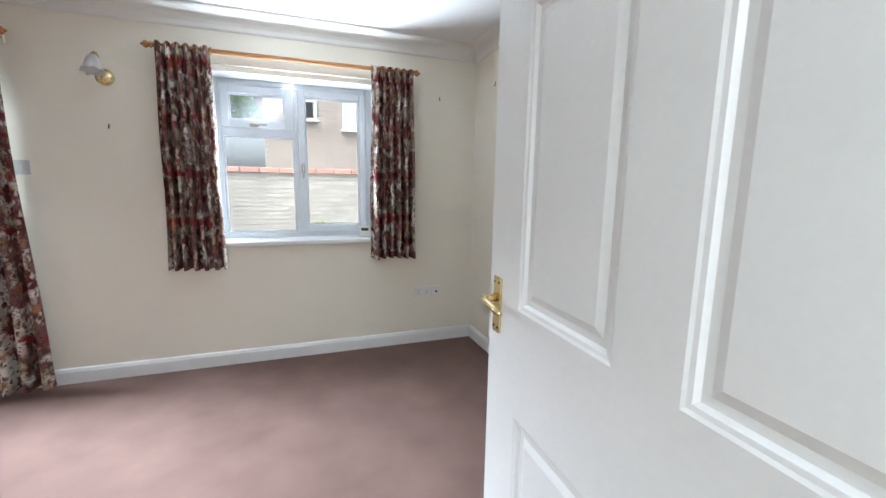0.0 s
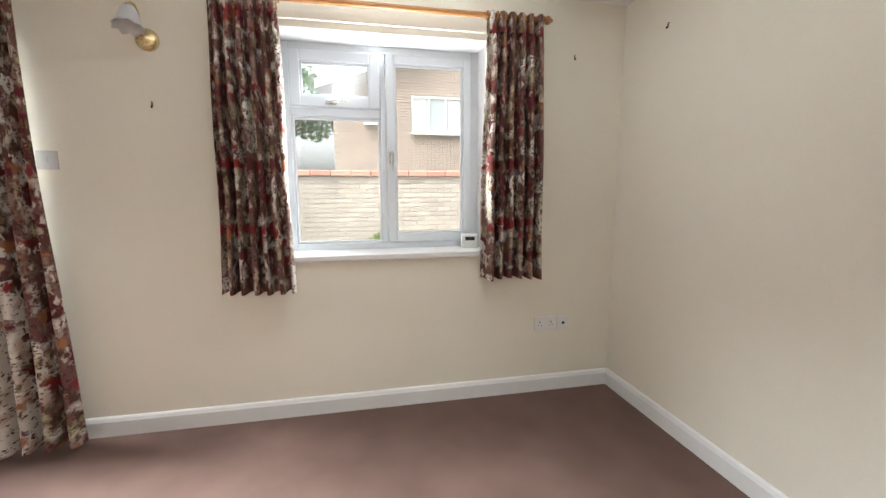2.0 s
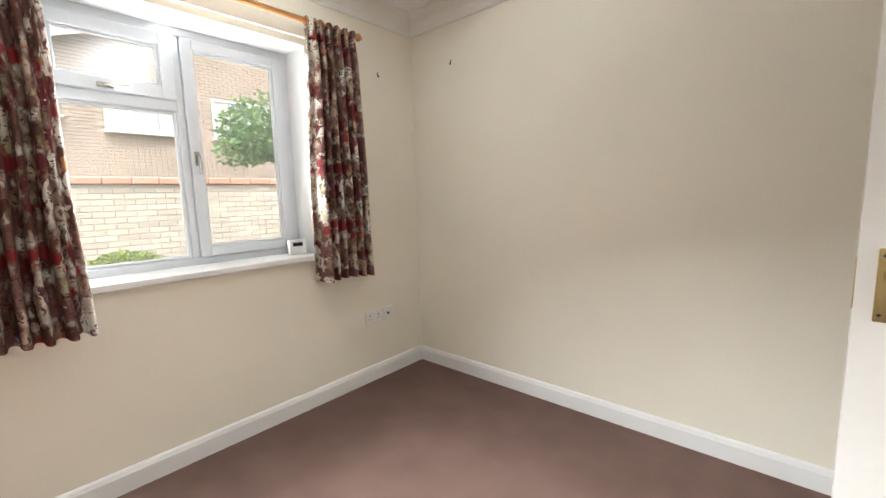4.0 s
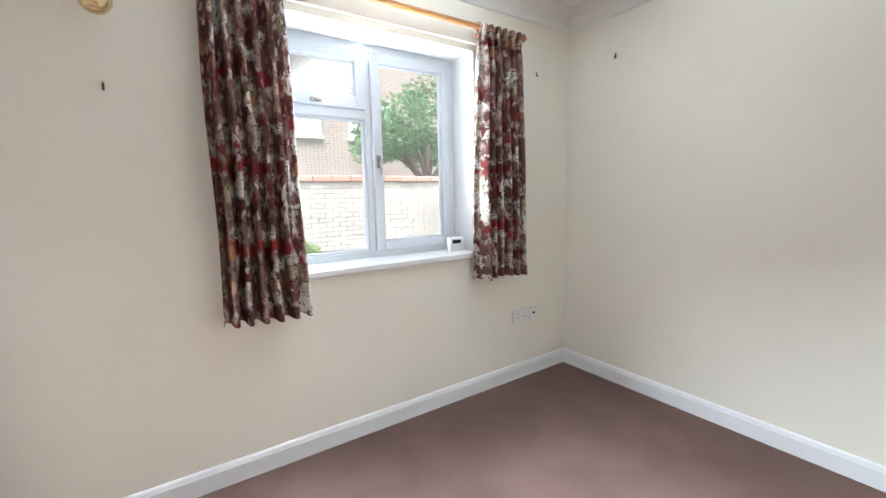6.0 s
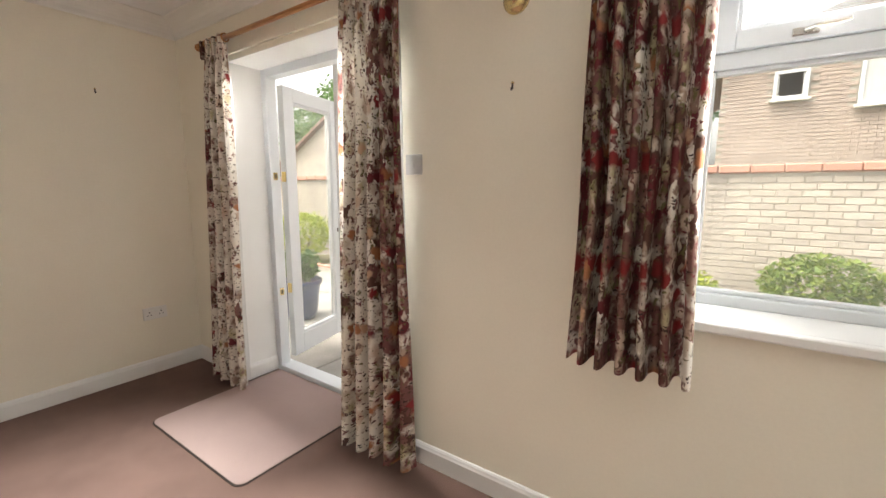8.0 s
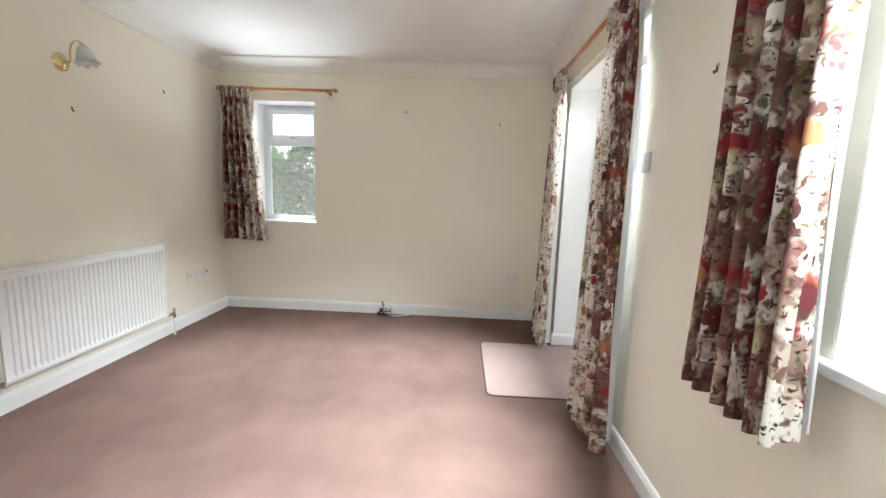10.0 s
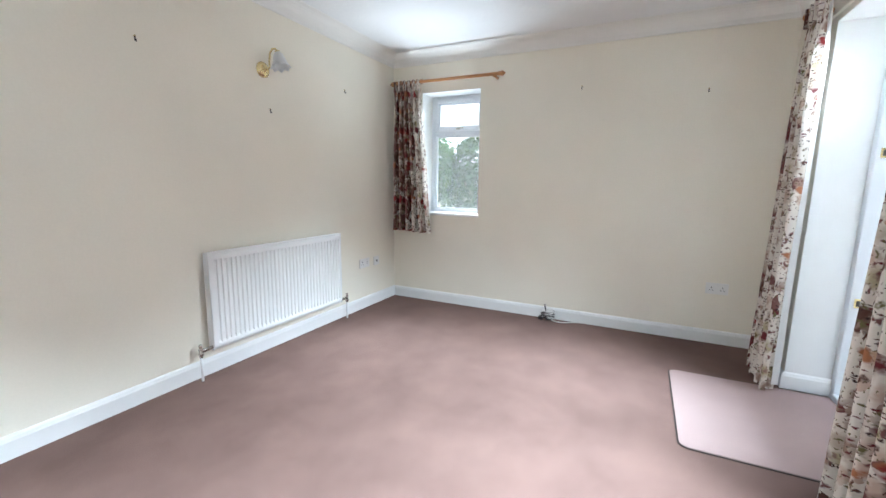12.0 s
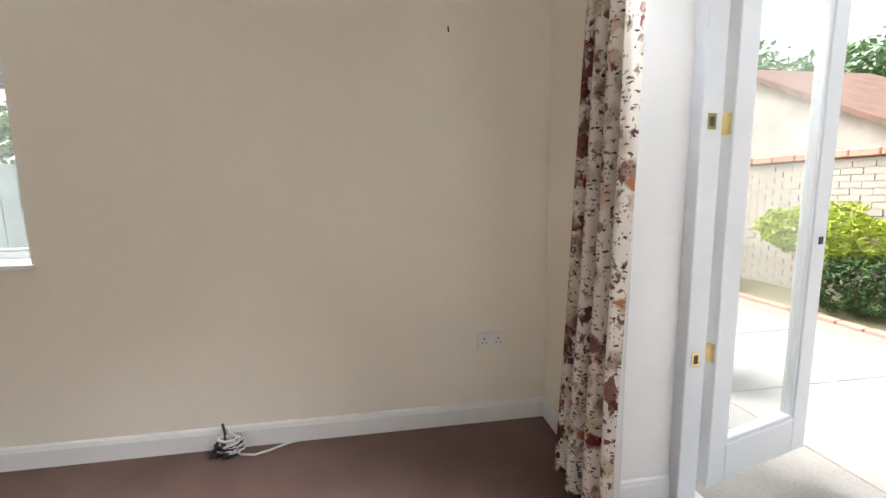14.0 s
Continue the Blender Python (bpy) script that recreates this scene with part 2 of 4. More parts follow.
def floral_material():
    """Cream cotton printed with burgundy and rust flowers and olive and brown leaves."""
    m = bpy.data.materials.new("floral_curtain_print")
    m.use_nodes = True
    n, k = m.node_tree.nodes, m.node_tree.links
    b = n["Principled BSDF"]
    b.inputs["Roughness"].default_value = 0.9
    b.inputs["Specular IOR Level"].default_value = 0.15
    uv = n.new("ShaderNodeUVMap")

    def warp(amount, scale):
        t, s, a = n.new("ShaderNodeTexNoise"), n.new("ShaderNodeVectorMath"), n.new("ShaderNodeVectorMath")
        t.inputs["Scale"].default_value, t.inputs["Detail"].default_value = scale, 2
        k.new(uv.outputs[0], t.inputs["Vector"])
        s.operation = "SCALE"
        s.inputs["Scale"].default_value = amount
        k.new(t.outputs["Color"], s.inputs[0])
        k.new(uv.outputs[0], a.inputs[0])
        k.new(s.outputs[0], a.inputs[1])
        return a.outputs[0]

    colour = None

    def layer(scale, size, edge, tones, amount, seed, wv, stretch=(1, 1, 1), mask=None):
        """Blots on cell centres, each cell with a tone of its own; fewer cells are printed in the open band."""
        nonlocal colour
        mp, v, cr, rg, sep = (n.new("ShaderNode" + s) for s in ("Mapping", "TexVoronoi", "ValToRGB", "MapRange", "SeparateColor"))
        mp.inputs["Location"].default_value = (seed, seed * 1.7, 0)
        mp.inputs["Scale"].default_value = stretch
        k.new(wv, mp.inputs[0])
        v.inputs["Scale"].default_value = scale
        v.voronoi_dimensions = "2D"
        k.new(mp.outputs[0], v.inputs["Vector"])
        k.new(v.outputs["Color"], sep.inputs[0])
        rg.inputs["From Min"].default_value, rg.inputs["From Max"].default_value = size + edge, size
        k.new(v.outputs["Distance"], rg.inputs["Value"])
        keep = n.new("ShaderNodeMath")
        keep.operation = "LESS_THAN"
        share = n.new("ShaderNodeMapRange")
        share.inputs["To Min"].default_value, share.inputs["To Max"].default_value = amount
        k.new(dense, share.inputs["Value"])
        k.new(share.outputs[0], keep.inputs[1])
        k.new(sep.outputs[1], keep.inputs[0])
        fac = n.new("ShaderNodeMath")
        fac.operation = "MULTIPLY"
        k.new(rg.outputs[0], fac.inputs[0])
        k.new(keep.outputs[0], fac.inputs[1])
        printed = fac.outputs[0]
        if mask:
            both = n.new("ShaderNodeMath")
            both.operation = "MULTIPLY"
            k.new(printed, both.inputs[0])
            k.new(mask, both.inputs[1])
            printed = both.outputs[0]
        cr.color_ramp.interpolation = "CONSTANT"
        while len(cr.color_ramp.elements) < len(tones):
            cr.color_ramp.elements.new(0.5)
        for i, (e, c) in enumerate(zip(cr.color_ramp.elements, tones)):
            e.position, e.color = i / len(tones), (*c, 1)
        k.new(sep.outputs[0], cr.inputs[0])
        mx = n.new("ShaderNodeMix")
        mx.data_type = "RGBA"
        if colour is None:
            mx.inputs[6].default_value = (0.72, 0.67, 0.60, 1)
        else:
            k.new(colour, mx.inputs[6])
        k.new(printed, mx.inputs[0])
        k.new(cr.outputs[0], mx.inputs[7])
        colour = mx.outputs[2]

    # the print runs in lengthwise bands: a dense one of dark flowers, an open one of sprays on cream
    # dense bands also hold the shade of unlit cloth, open ones the backlight
    lay, su, wob = n.new("ShaderNodeUVMap"), n.new("ShaderNodeSeparateXYZ"), n.new("ShaderNodeTexNoise")
    lay.uv_map, uv.uv_map = "Layout", "UVMap"
    wob.inputs["Scale"].default_value = 9.0
    k.new(uv.outputs[0], wob.inputs["Vector"])
    k.new(lay.outputs[0], su.inputs[0])
    add, band = n.new("ShaderNodeMath"), n.new("ShaderNodeMapRange")
    k.new(su.outputs[0], add.inputs[0])
    k.new(wob.outputs["Fac"], add.inputs[1])
    band.inputs["From Min"].default_value, band.inputs["From Max"].default_value = 0.8, 1.2
    k.new(add.outputs[0], band.inputs["Value"])
    dense = band.outputs[0]

    # rows of red blooms, one to each repeat of the pattern
    sv, rep, row = n.new("ShaderNodeSeparateXYZ"), n.new("ShaderNodeMath"), n.new("ShaderNodeMapRange")
    rep.operation = "PINGPONG"
    rep.inputs[1].default_value = 0.165
    w1, w2 = warp(0.05, 34), warp(0.022, 60)
    k.new(w1, sv.inputs[0])
    k.new(sv.outputs[1], rep.inputs[0])
    row.inputs["From Min"].default_value, row.inputs["From Max"].default_value = 0.05, 0.025
    k.new(rep.outputs[0], row.inputs["Value"])

    brown, olive, taupe, wine, red, rust = (0.10, 0.048, 0.038), (0.15, 0.13, 0.06), (0.28, 0.19, 0.15), (0.13, 0.028, 0.032), (0.24, 0.035, 0.035), (0.36, 0.15, 0.075)
    dark, peach, sand, mauve = (0.05, 0.03, 0.028), (0.52, 0.33, 0.22), (0.50, 0.43, 0.35), (0.17, 0.075, 0.07)
    layer(11, 0.55, 0.25, (mauve, brown, (0.20, 0.10, 0.085), wine), (0.03, 0.93), 3.1, w1)
    layer(15, 0.20, 0.40, (sand, (0.46, 0.40, 0.26), taupe, (0.55, 0.42, 0.34)), (0.38, 0.40), 2.3, w1, (1.2, 0.8, 1))
    layer(30, 0.20, 0.28, (olive, brown, taupe, mauve), (0.24, 0.50), 7.7, w1, (1.7, 0.8, 1))
    layer(52, 0.17, 0.22, (brown, dark, wine, olive), (0.26, 0.34), 1.9, w2, (0.7, 1.6, 1))
    layer(90, 0.16, 0.20, (dark, brown, taupe, olive), (0.20, 0.22), 4.4, w2, (1.6, 0.7, 1))
    layer(26, 0.16, 0.24, ((0.40, 0.30, 0.24), (0.52, 0.44, 0.37), mauve, (0.58, 0.51, 0.44)), (0.14, 0.34), 9.2, w1, (1.4, 0.7, 1))
    layer(11, 0.15, 0.16, (rust, peach, red, rust), (0.14, 0.16), 5.3, w1)
    layer(13, 0.36, 0.18, (wine, red, wine, red, rust), (0.16, 0.85), 8.6, w1, (1, 1, 1), row.outputs[0])
    k.new(colour, b.inputs["Base Color"])
    t, u = n.new("ShaderNodeTexNoise"), n.new("ShaderNodeBump")
    t.inputs["Scale"].default_value = 700
    u.inputs["Strength"].default_value, u.inputs["Distance"].default_value = 0.15, 0.001
    k.new(uv.outputs[0], t.inputs["Vector"])
    k.new(t.outputs["Fac"], u.inputs["Height"])
    k.new(u.outputs["Normal"], b.inputs["Normal"])
    return m


M_FLORAL = floral_material()
let_light_through(M_FLORAL, 0.14, (0.6, 0.5, 0.45))
for leaf_green in (M_LEAF_BRIGHT, M_LEAF_PALE, M_LEAF, M_LEAF_FRESH):
    let_light_through(leaf_green, 0.3, (0.3, 0.4, 0.1))
let_light_through(M_LINING, 0.4, (0.8, 0.8, 0.79))

# ---- mesh helpers ----


def mesh_object(name, bm, mat, smooth=False):
    me = bpy.data.meshes.new(name)
    bmesh.ops.recalc_face_normals(bm, faces=bm.faces)
    bm.to_mesh(me)
    bm.free()
    if mat:
        me.materials.append(mat)
    if smooth:
        for p in me.polygons:
            p.use_smooth = True
    return new(name, me)


def part(name, bm, mat, parent, label="", smooth=False):
    ob = mesh_object(name, bm, mat, smooth)
    ob.parent = parent
    return tagged(ob, label)


def box(bm, x0, x1, y0, y1, z0, z1, bevel=0.0):
    r = bmesh.ops.create_cube(bm, size=1, matrix=Matrix.Translation(((x0 + x1) / 2, (y0 + y1) / 2, (z0 + z1) / 2)) @ Matrix.Diagonal((abs(x1 - x0), abs(y1 - y0), abs(z1 - z0), 1)))
    if bevel:
        es = list({e for v in r["verts"] for e in v.link_edges})
        bmesh.ops.bevel(bm, geom=es, offset=bevel, segments=2, affect="EDGES", profile=0.5)
    return bm


def boxes(*bs, bevel=0.0):
    bm = bmesh.new()
    for b in bs:
        box(bm, *b, bevel=bevel)
    return bm


def lathe(profile, seg=20, m=Matrix()):
    """Turns (radius, height) pairs about z."""
    bm = bmesh.new()
    rings = [[bm.verts.new(m @ Vector((max(r, 1e-4) * math.cos(2 * math.pi * i / seg), max(r, 1e-4) * math.sin(2 * math.pi * i / seg), h))) for i in range(seg)] for r, h in profile]
    for a, b in zip(rings, rings[1:]):
        for i in range(seg):
            bm.faces.new((a[i], a[(i + 1) % seg], b[(i + 1) % seg], b[i]))
    bm.faces.new(rings[0])
    bm.faces.new(rings[-1])
    return bm


def tube(points, r, seg=10, bm=None):
    """A round bar along points."""
    bm = bm or bmesh.new()
    pts = [Vector(p) for p in points]
    rings = []
    side = None
    for i, p in enumerate(pts):
        d = (pts[min(i + 1, len(pts) - 1)] - pts[max(i - 1, 0)]).normalized()
        if side is None:
            side = d.orthogonal().normalized()
        side = (side - d * side.dot(d)).normalized()
        up = d.cross(side)
        rr = r[i] if isinstance(r, (list, tuple)) else r
        rings.append([bm.verts.new(p + rr * (math.cos(a) * side + math.sin(a) * up)) for a in (2 * math.pi * j / seg for j in range(seg))])
    for a, b in zip(rings, rings[1:]):
        for i in range(seg):
            bm.faces.new((a[i], a[(i + 1) % seg], b[(i + 1) % seg], b[i]))
    bm.faces.new(rings[0])
    bm.faces.new(rings[-1])
    return bm


def thing(name, m, label, category, group=""):
    ob = new(name)
    ob.matrix_world = m
    return tagged(ob, label, category, group)


def structure(ob, label, category=""):
    return tagged(ob, label, category, kind="structure")


# ---- room ----
# the corner of window wall and east wall is the origin; the room reaches to x = W, y = S
W, S, H, T = -5.055, -3.165, 2.40, 0.30
NW = (-1.95, -0.82, 0.90, 2.055)      # window in the north wall
FD = (-4.41, -3.05, 0.0, 2.055)       # french door in the north wall
WW = (-2.84, -2.238, 0.892, 2.04)     # small window in the west wall
DR = (-1.83, -0.885, 0.0, 2.05)       # doorway in the south wall


def wall_with_openings(name, axis, lo, hi, c0, c1, top, holes, label, base=0.0):
    """A wall from lo to hi along axis, c0 to c1 thick, with holes (a, b, z0, z1)."""
    bm = bmesh.new()

    def add(a, b, z0, z1):
        if b - a > 1e-4 and z1 - z0 > 1e-4:
            box(bm, *((a, b, c0, c1) if axis == "x" else (c0, c1, a, b)), z0, z1)

    at = lo
    for a, b, z0, z1 in sorted(holes):
        add(at, a, base, top)
        add(a, b, base, z0)
        add(a, b, z1, top)
        at = b
    add(at, hi, base, top)
    return structure(mesh_object(name, bm, M_WALL), label, "wall")


wall_with_openings("wall_north", "x", W - T, T, 0, T, H, [NW, FD], "cream painted wall with casement window and french door", -0.12)
wall_with_openings("wall_west", "y", S - 0.12, 0, W - T, W, H, [WW], "cream painted wall with a small window", -0.12)
wall_with_openings("wall_south", "x", W, T, S - 0.12, S, H, [DR], "cream painted wall with radiator and doorway")
wall_with_openings("wall_east", "y", S, 0, 0, T, H, [], "plain cream painted wall")

structure(mesh_object("floor", boxes((W, 0, S - 0.12, 0, -0.1, 0), (FD[0], FD[1], 0, 0.215, -0.1, 0)), M_CARPET), "fitted mauve brown carpet floor", "carpet")
structure(mesh_object("ceiling", boxes((W - T, T, S - 1.9, T, H, H + 0.12)), M_CEIL), "white textured ceiling", "ceiling")

# hall behind the doorway
hall = mesh_object("wall_hall", boxes((-2.6, -2.5, S - 1.8, S - 0.12, 0, H), (-0.5, -0.4, S - 1.8, S - 0.12, 0, H), (-2.6, -0.4, S - 1.9, S - 1.8, 0, H)), M_WALL)
structure(hall, "cream hall walls behind the doorway", "wall")
structure(mesh_object("floor_hall", boxes((-2.6, -0.4, S - 1.9, S - 0.12, -0.1, -0.002)), M_CARPET), "mauve brown hall carpet", "carpet")


def run_along(profile, path, closed=False):
    """Sweeps (out, z) pairs along plan points; out is to the left of the way."""
    bm = bmesh.new()
    pts = [Vector(p) for p in path]
    rings = []
    for i, p in enumerate(pts):
        a = pts[i - 1] if i or closed else None
        b = pts[(i + 1) % len(pts)] if i + 1 < len(pts) or closed else None
        d1 = (p - a).normalized() if a is not None else (b - p).normalized()
        d2 = (b - p).normalized() if b is not None else d1
        n1, n2 = Vector((-d1.y, d1.x)), Vector((-d2.y, d2.x))
        mm = (n1 + n2) / (1 + n1.dot(n2))
        rings.append([bm.verts.new((p.x + mm.x * o, p.y + mm.y * o, z)) for o, z in profile])
    last = len(rings) if closed else len(rings) - 1
    for i in range(last):
        a, b = rings[i], rings[(i + 1) % len(rings)]
        for j in range(len(profile)):
            q = (j + 1) % len(profile)
            bm.faces.new((a[j], a[q], b[q], b[j]))
    if not closed:
        bm.faces.new(rings[0])
        bm.faces.new(rings[-1])
    return bm


SKIRT = [(0, 0), (0.016, 0), (0.016, 0.078), (0.013, 0.086), (0.011, 0.094), (0.006, 0.101), (0, 0.103)]
# the way round keeps the room to the left
for run in ([(DR[1] + 0.06, S), (0, S), (0, 0), (FD[1], 0), (FD[1], 0.215)], [(FD[0], 0.215), (FD[0], 0), (W, 0), (W, S), (DR[0] - 0.06, S)]):
    structure(mesh_object("baseboard", run_along(SKIRT, run), M_TRIM), "white painted skirting board", "skirting")
COVE = [(0, H - 0.105), (0.006, H - 0.103), (0.010, H - 0.094)] + [(0.098 - 0.088 * math.cos(a), H - 0.094 + 0.088 * math.sin(a)) for a in (radians(q) for q in (15, 30, 45, 60, 75))] + [(0.098, H - 0.006), (0.107, H - 0.004), (0.108, H - 0.001), (0, H - 0.001)]
structure(mesh_object("trim_coving", run_along(COVE, [(0, S), (0, 0), (W, 0), (W, S)], True), M_COVE), "white plaster coving round the ceiling", "coving")

# door lining and architrave of the south doorway
structure(mesh_object("trim_door_lining", boxes((DR[0] - 0.001, DR[0] + 0.028, S - 0.125, S + 0.002, 0, DR[3]), (DR[1] - 0.028, DR[1] + 0.001, S - 0.125, S + 0.002, 0, DR[3]), (DR[0] + 0.028, DR[1] - 0.028, S - 0.125, S + 0.002, DR[3] - 0.028, DR[3])), M_TRIM), "white painted door lining", "door frame")
ARCH = [(0, 0), (0.012, 0), (0.014, 0.012), (0.018, 0.016), (0.018, 0.034), (0.014, 0.038), (0.016, 0.050), (0.012, 0.058), (0, 0.060)]


def architrave(name, x0, x1, z1):
    """Moulded boards round the doorway, on the room side."""
    bm = bmesh.new()
    rings = []
    for x, z, dx, dz in ((x0, 0, -1, 0), (x0, z1, -1, 1), (x1, z1, 1, 1), (x1, 0, 1, 0)):
        rings.append([bm.verts.new((x + dx * w, S + o, z + dz * w)) for o, w in ARCH])
    for a, b in zip(rings, rings[1:]):
        for j in range(len(ARCH)):
            q = (j + 1) % len(ARCH)
            bm.faces.new((a[j], a[q], b[q], b[j]))
    bm.faces.new(rings[0]), bm.faces.new(rings[-1])
    return structure(mesh_object(name, bm, M_TRIM), "white moulded architrave round the doorway", "architrave")


architrave("trim_architrave", DR[0] + 0.008, DR[1] - 0.008, DR[3] - 0.008)
structure(mesh_object("trim_threshold", boxes((DR[0], DR[1], S - 0.075, S - 0.045, 0, 0.006), bevel=0.002), M_BRASS), "brass carpet strip in the doorway", "threshold")
strike = mesh_object("strike_plate", boxes((DR[0] + 0.028, DR[0] + 0.031, S - 0.055, S - 0.03, 0.98, 1.06)), M_BRASS)
structure(strike, "brass strike plate on the door lining", "strike plate")


# ---- panelled door ----
def panel_door(length, height, thick):
    """A leaf from its hinge at the origin along +x, with sunk and fielded panels on both faces."""
    door = structure(new("door_1"), "open white six-panel door with brass lever handle", "door")
    cols = ((length - 0.48, length - 0.158), (length - 0.90, length - 0.617))
    rws = ((0.22, 0.75), (1.03, 1.73), (1.83, 1.92))
    bm = bmesh.new()
    z = [0.006] + [q for r in rws for q in r] + [height]
    xs = [0] + sorted(q for c in cols for q in c) + [length]
    for i in range(0, len(xs), 2):
        box(bm, xs[i], xs[i + 1], 0, thick, z[0], z[-1])
    for a, b in cols:
        for i in range(0, len(z), 2):
            box(bm, a, b, 0, thick, z[i], z[i + 1])
    part("leaf", bm, M_DOOR, door)
    for a, b in cols:
        for c, d in rws:
            bm = bmesh.new()
            # moulded step down to the sunk ground, then the raised field
            for y, s in ((0, 1), (thick, -1)):
                steps = [(0, 0.0), (0.006, 0.003), (0.014, 0.004), (0.020, 0.012), (0.034, 0.012), (0.052, 0.005)]
                if d - c < 0.12:
                    steps = steps[:5]
                rings = [[bm.verts.new((px, y + s * dep, pz)) for px, pz in ((a + k, c + k), (b - k, c + k), (b - k, d - k), (a + k, d - k))] for k, dep in steps]
                for p, q in zip(rings, rings[1:]):
                    for j in range(4):
                        bm.faces.new((p[j], p[(j + 1) % 4], q[(j + 1) % 4], q[j]))
                bm.faces.new(rings[-1])
            me = part("panel", bm, M_DOOR, door)
    for s, y in ((-1, 0), (1, thick)):
        x = length - 0.05
        plate = part("handle_plate", boxes((x - 0.021, x + 0.021, min(y, y + s * 0.007), max(y, y + s * 0.007), 0.94, 1.092), bevel=0.0025), M_BRASS, door, "brass lever handle plate")
        out = y + s * 0.05
        bm = tube([(x, y + s * 0.004, 1.035), (x, y + s * 0.03, 1.035), (x - 0.004, out - s * 0.006, 1.035), (x - 0.018, out, 1.035), (x - 0.05, out, 1.033), (x - 0.085, out, 1.029), (x - 0.108, out - s * 0.002, 1.024)], [0.012, 0.010, 0.0095, 0.009, 0.0085, 0.009, 0.006], 12)
        part("lever", bm, M_BRASS, plate, "brass lever", True)
        for zz in (0.955, 1.077):
            for dx in (-0.012, 0.012):
                part("screw", lathe([(0.0035, 0), (0.003, 0.0015)], 8, pose(x + dx, y + s * 0.007, zz, -s * 90)), M_DARK, plate)
    part("latch_plate", boxes((length, length + 0.0015, 0.008, thick - 0.008, 0.96, 1.07)), M_BRASS, door)
    for zz in (0.2, 1.0, 1.8):
        part("hinge", tube([(-0.004, -0.004, zz - 0.04), (-0.004, -0.004, zz + 0.04)], 0.006), M_BRASS, door)
    return door


door = panel_door(0.93, 2.0, 0.04)
door.matrix_world = pose(-0.905, S + 0.035, 0, 0, 0, 88.4)


# ---- windows ----
def bar_frame(x0, x1, z0, z1, w, y0, y1, bevel=0.004):
    return boxes((x0, x0 + w, y0, y1, z0, z1), (x1 - w, x1, y0, y1, z0, z1), (x0 + w, x1 - w, y0, y1, z0, z0 + w), (x0 + w, x1 - w, y0, y1, z1 - w, z1), bevel=bevel)


def pane(x0, x1, z0, z1, y, parent):
    ob = part("pane", boxes((x0, x1, y - 0.003, y + 0.003, z0, z1)), M_GLASS, parent)
    ob.visible_shadow = False
    return ob


def sash(parent, x0, x1, z0, z1, w, y):
    s = part("sash", bar_frame(x0, x1, z0, z1, w, y - 0.022, y + 0.02), M_PVC, parent)
    part("glazing_bead", bar_frame(x0 + w, x1 - w, z0 + w, z1 - w, 0.012, y - 0.008, y + 0.01, 0.003), M_PVC, s)
    pane(x0 + w, x1 - w, z0 + w, z1 - w, y + 0.004, s)
    return s


win = structure(new("window_1"), "white double-glazed casement window with a top-hung vent", "window")
x0, x1, z0, z1 = NW
y = 0.205
part("window_frame", boxes((x0, x0 + 0.05, y, y + 0.07, z0, z1), (x1 - 0.05, x1, y, y + 0.07, z0, z1), (x0 + 0.05, x1 - 0.05, y, y + 0.07, z1 - 0.045, z1), (x0 + 0.05, x1 - 0.05, y, y + 0.07, z0, z0 + 0.04), (-1.408, -1.377, y, y + 0.07, z0 + 0.04, z1 - 0.045), (x0 + 0.05, -1.408, y, y + 0.07, 1.66, 1.71), bevel=0.005), M_PVC, win)
vent = sash(win, x0 + 0.052, -1.410, 1.712, z1 - 0.047, 0.056, y + 0.005)
pane(x0 + 0.05, -1.408, z0 + 0.04, 1.66, y + 0.04, win)
part("glazing_bead", bar_frame(x0 + 0.05, -1.408, z0 + 0.04, 1.66, 0.014, y + 0.012, y + 0.045, 0.004), M_PVC, win)
case = sash(win, -1.375, x1 - 0.052, z0 + 0.042, z1 - 0.047, 0.048, y + 0.005)
bm = boxes((-1.71, -1.65, y - 0.026, y - 0.015, 1.722, 1.744), bevel=0.003)
tube([(-1.68, y - 0.03, 1.733), (-1.66, y - 0.05, 1.735), (-1.59, y - 0.052, 1.738)], 0.006, 8, bm)
part("stay_handle", bm, M_CHROME, vent, "chrome vent handle")
bm = boxes((-1.362, -1.338, y - 0.03, y - 0.015, 1.40, 1.47), bevel=0.003)
tube([(-1.35, y - 0.03, 1.45), (-1.35, y - 0.052, 1.448), (-1.35, y - 0.055, 1.36)], 0.007, 8, bm)
part("casement_handle", bm, M_CHROME, case, "grey casement handle")
part("window_sill", boxes((x0 - 0.03, x1 + 0.03, -0.03, 0.0, z0 - 0.028, z0 + 0.004), (x0 + 0.001, x1 - 0.001, 0.0, y, z0 - 0.02, z0 + 0.004), bevel=0.006), M_TRIM, win)
part("outer_sill", boxes((x0, x1, y + 0.07, T + 0.05, z0 - 0.01, z0 + 0.03), bevel=0.008), M_PVC, win)

# white reveals of the openings
structure(mesh_object("trim_window_reveal", boxes((x0, x0 + 0.004, 0.001, y, z0 + 0.004, z1), (x1 - 0.004, x1, 0.001, y, z0 + 0.004, z1), (x0 + 0.004, x1 - 0.004, 0.001, y, z1 - 0.004, z1)), M_TRIM), "white painted window reveal", "reveal")
structure(mesh_object("trim_french_reveal", boxes((FD[0], FD[0] + 0.004, 0.001, 0.215, 0, FD[3]), (FD[1] - 0.004, FD[1], 0.001, 0.215, 0, FD[3]), (FD[0] + 0.004, FD[1] - 0.004, 0.001, 0.215, FD[3] - 0.004, FD[3])), M_TRIM), "white painted french door reveal", "reveal")

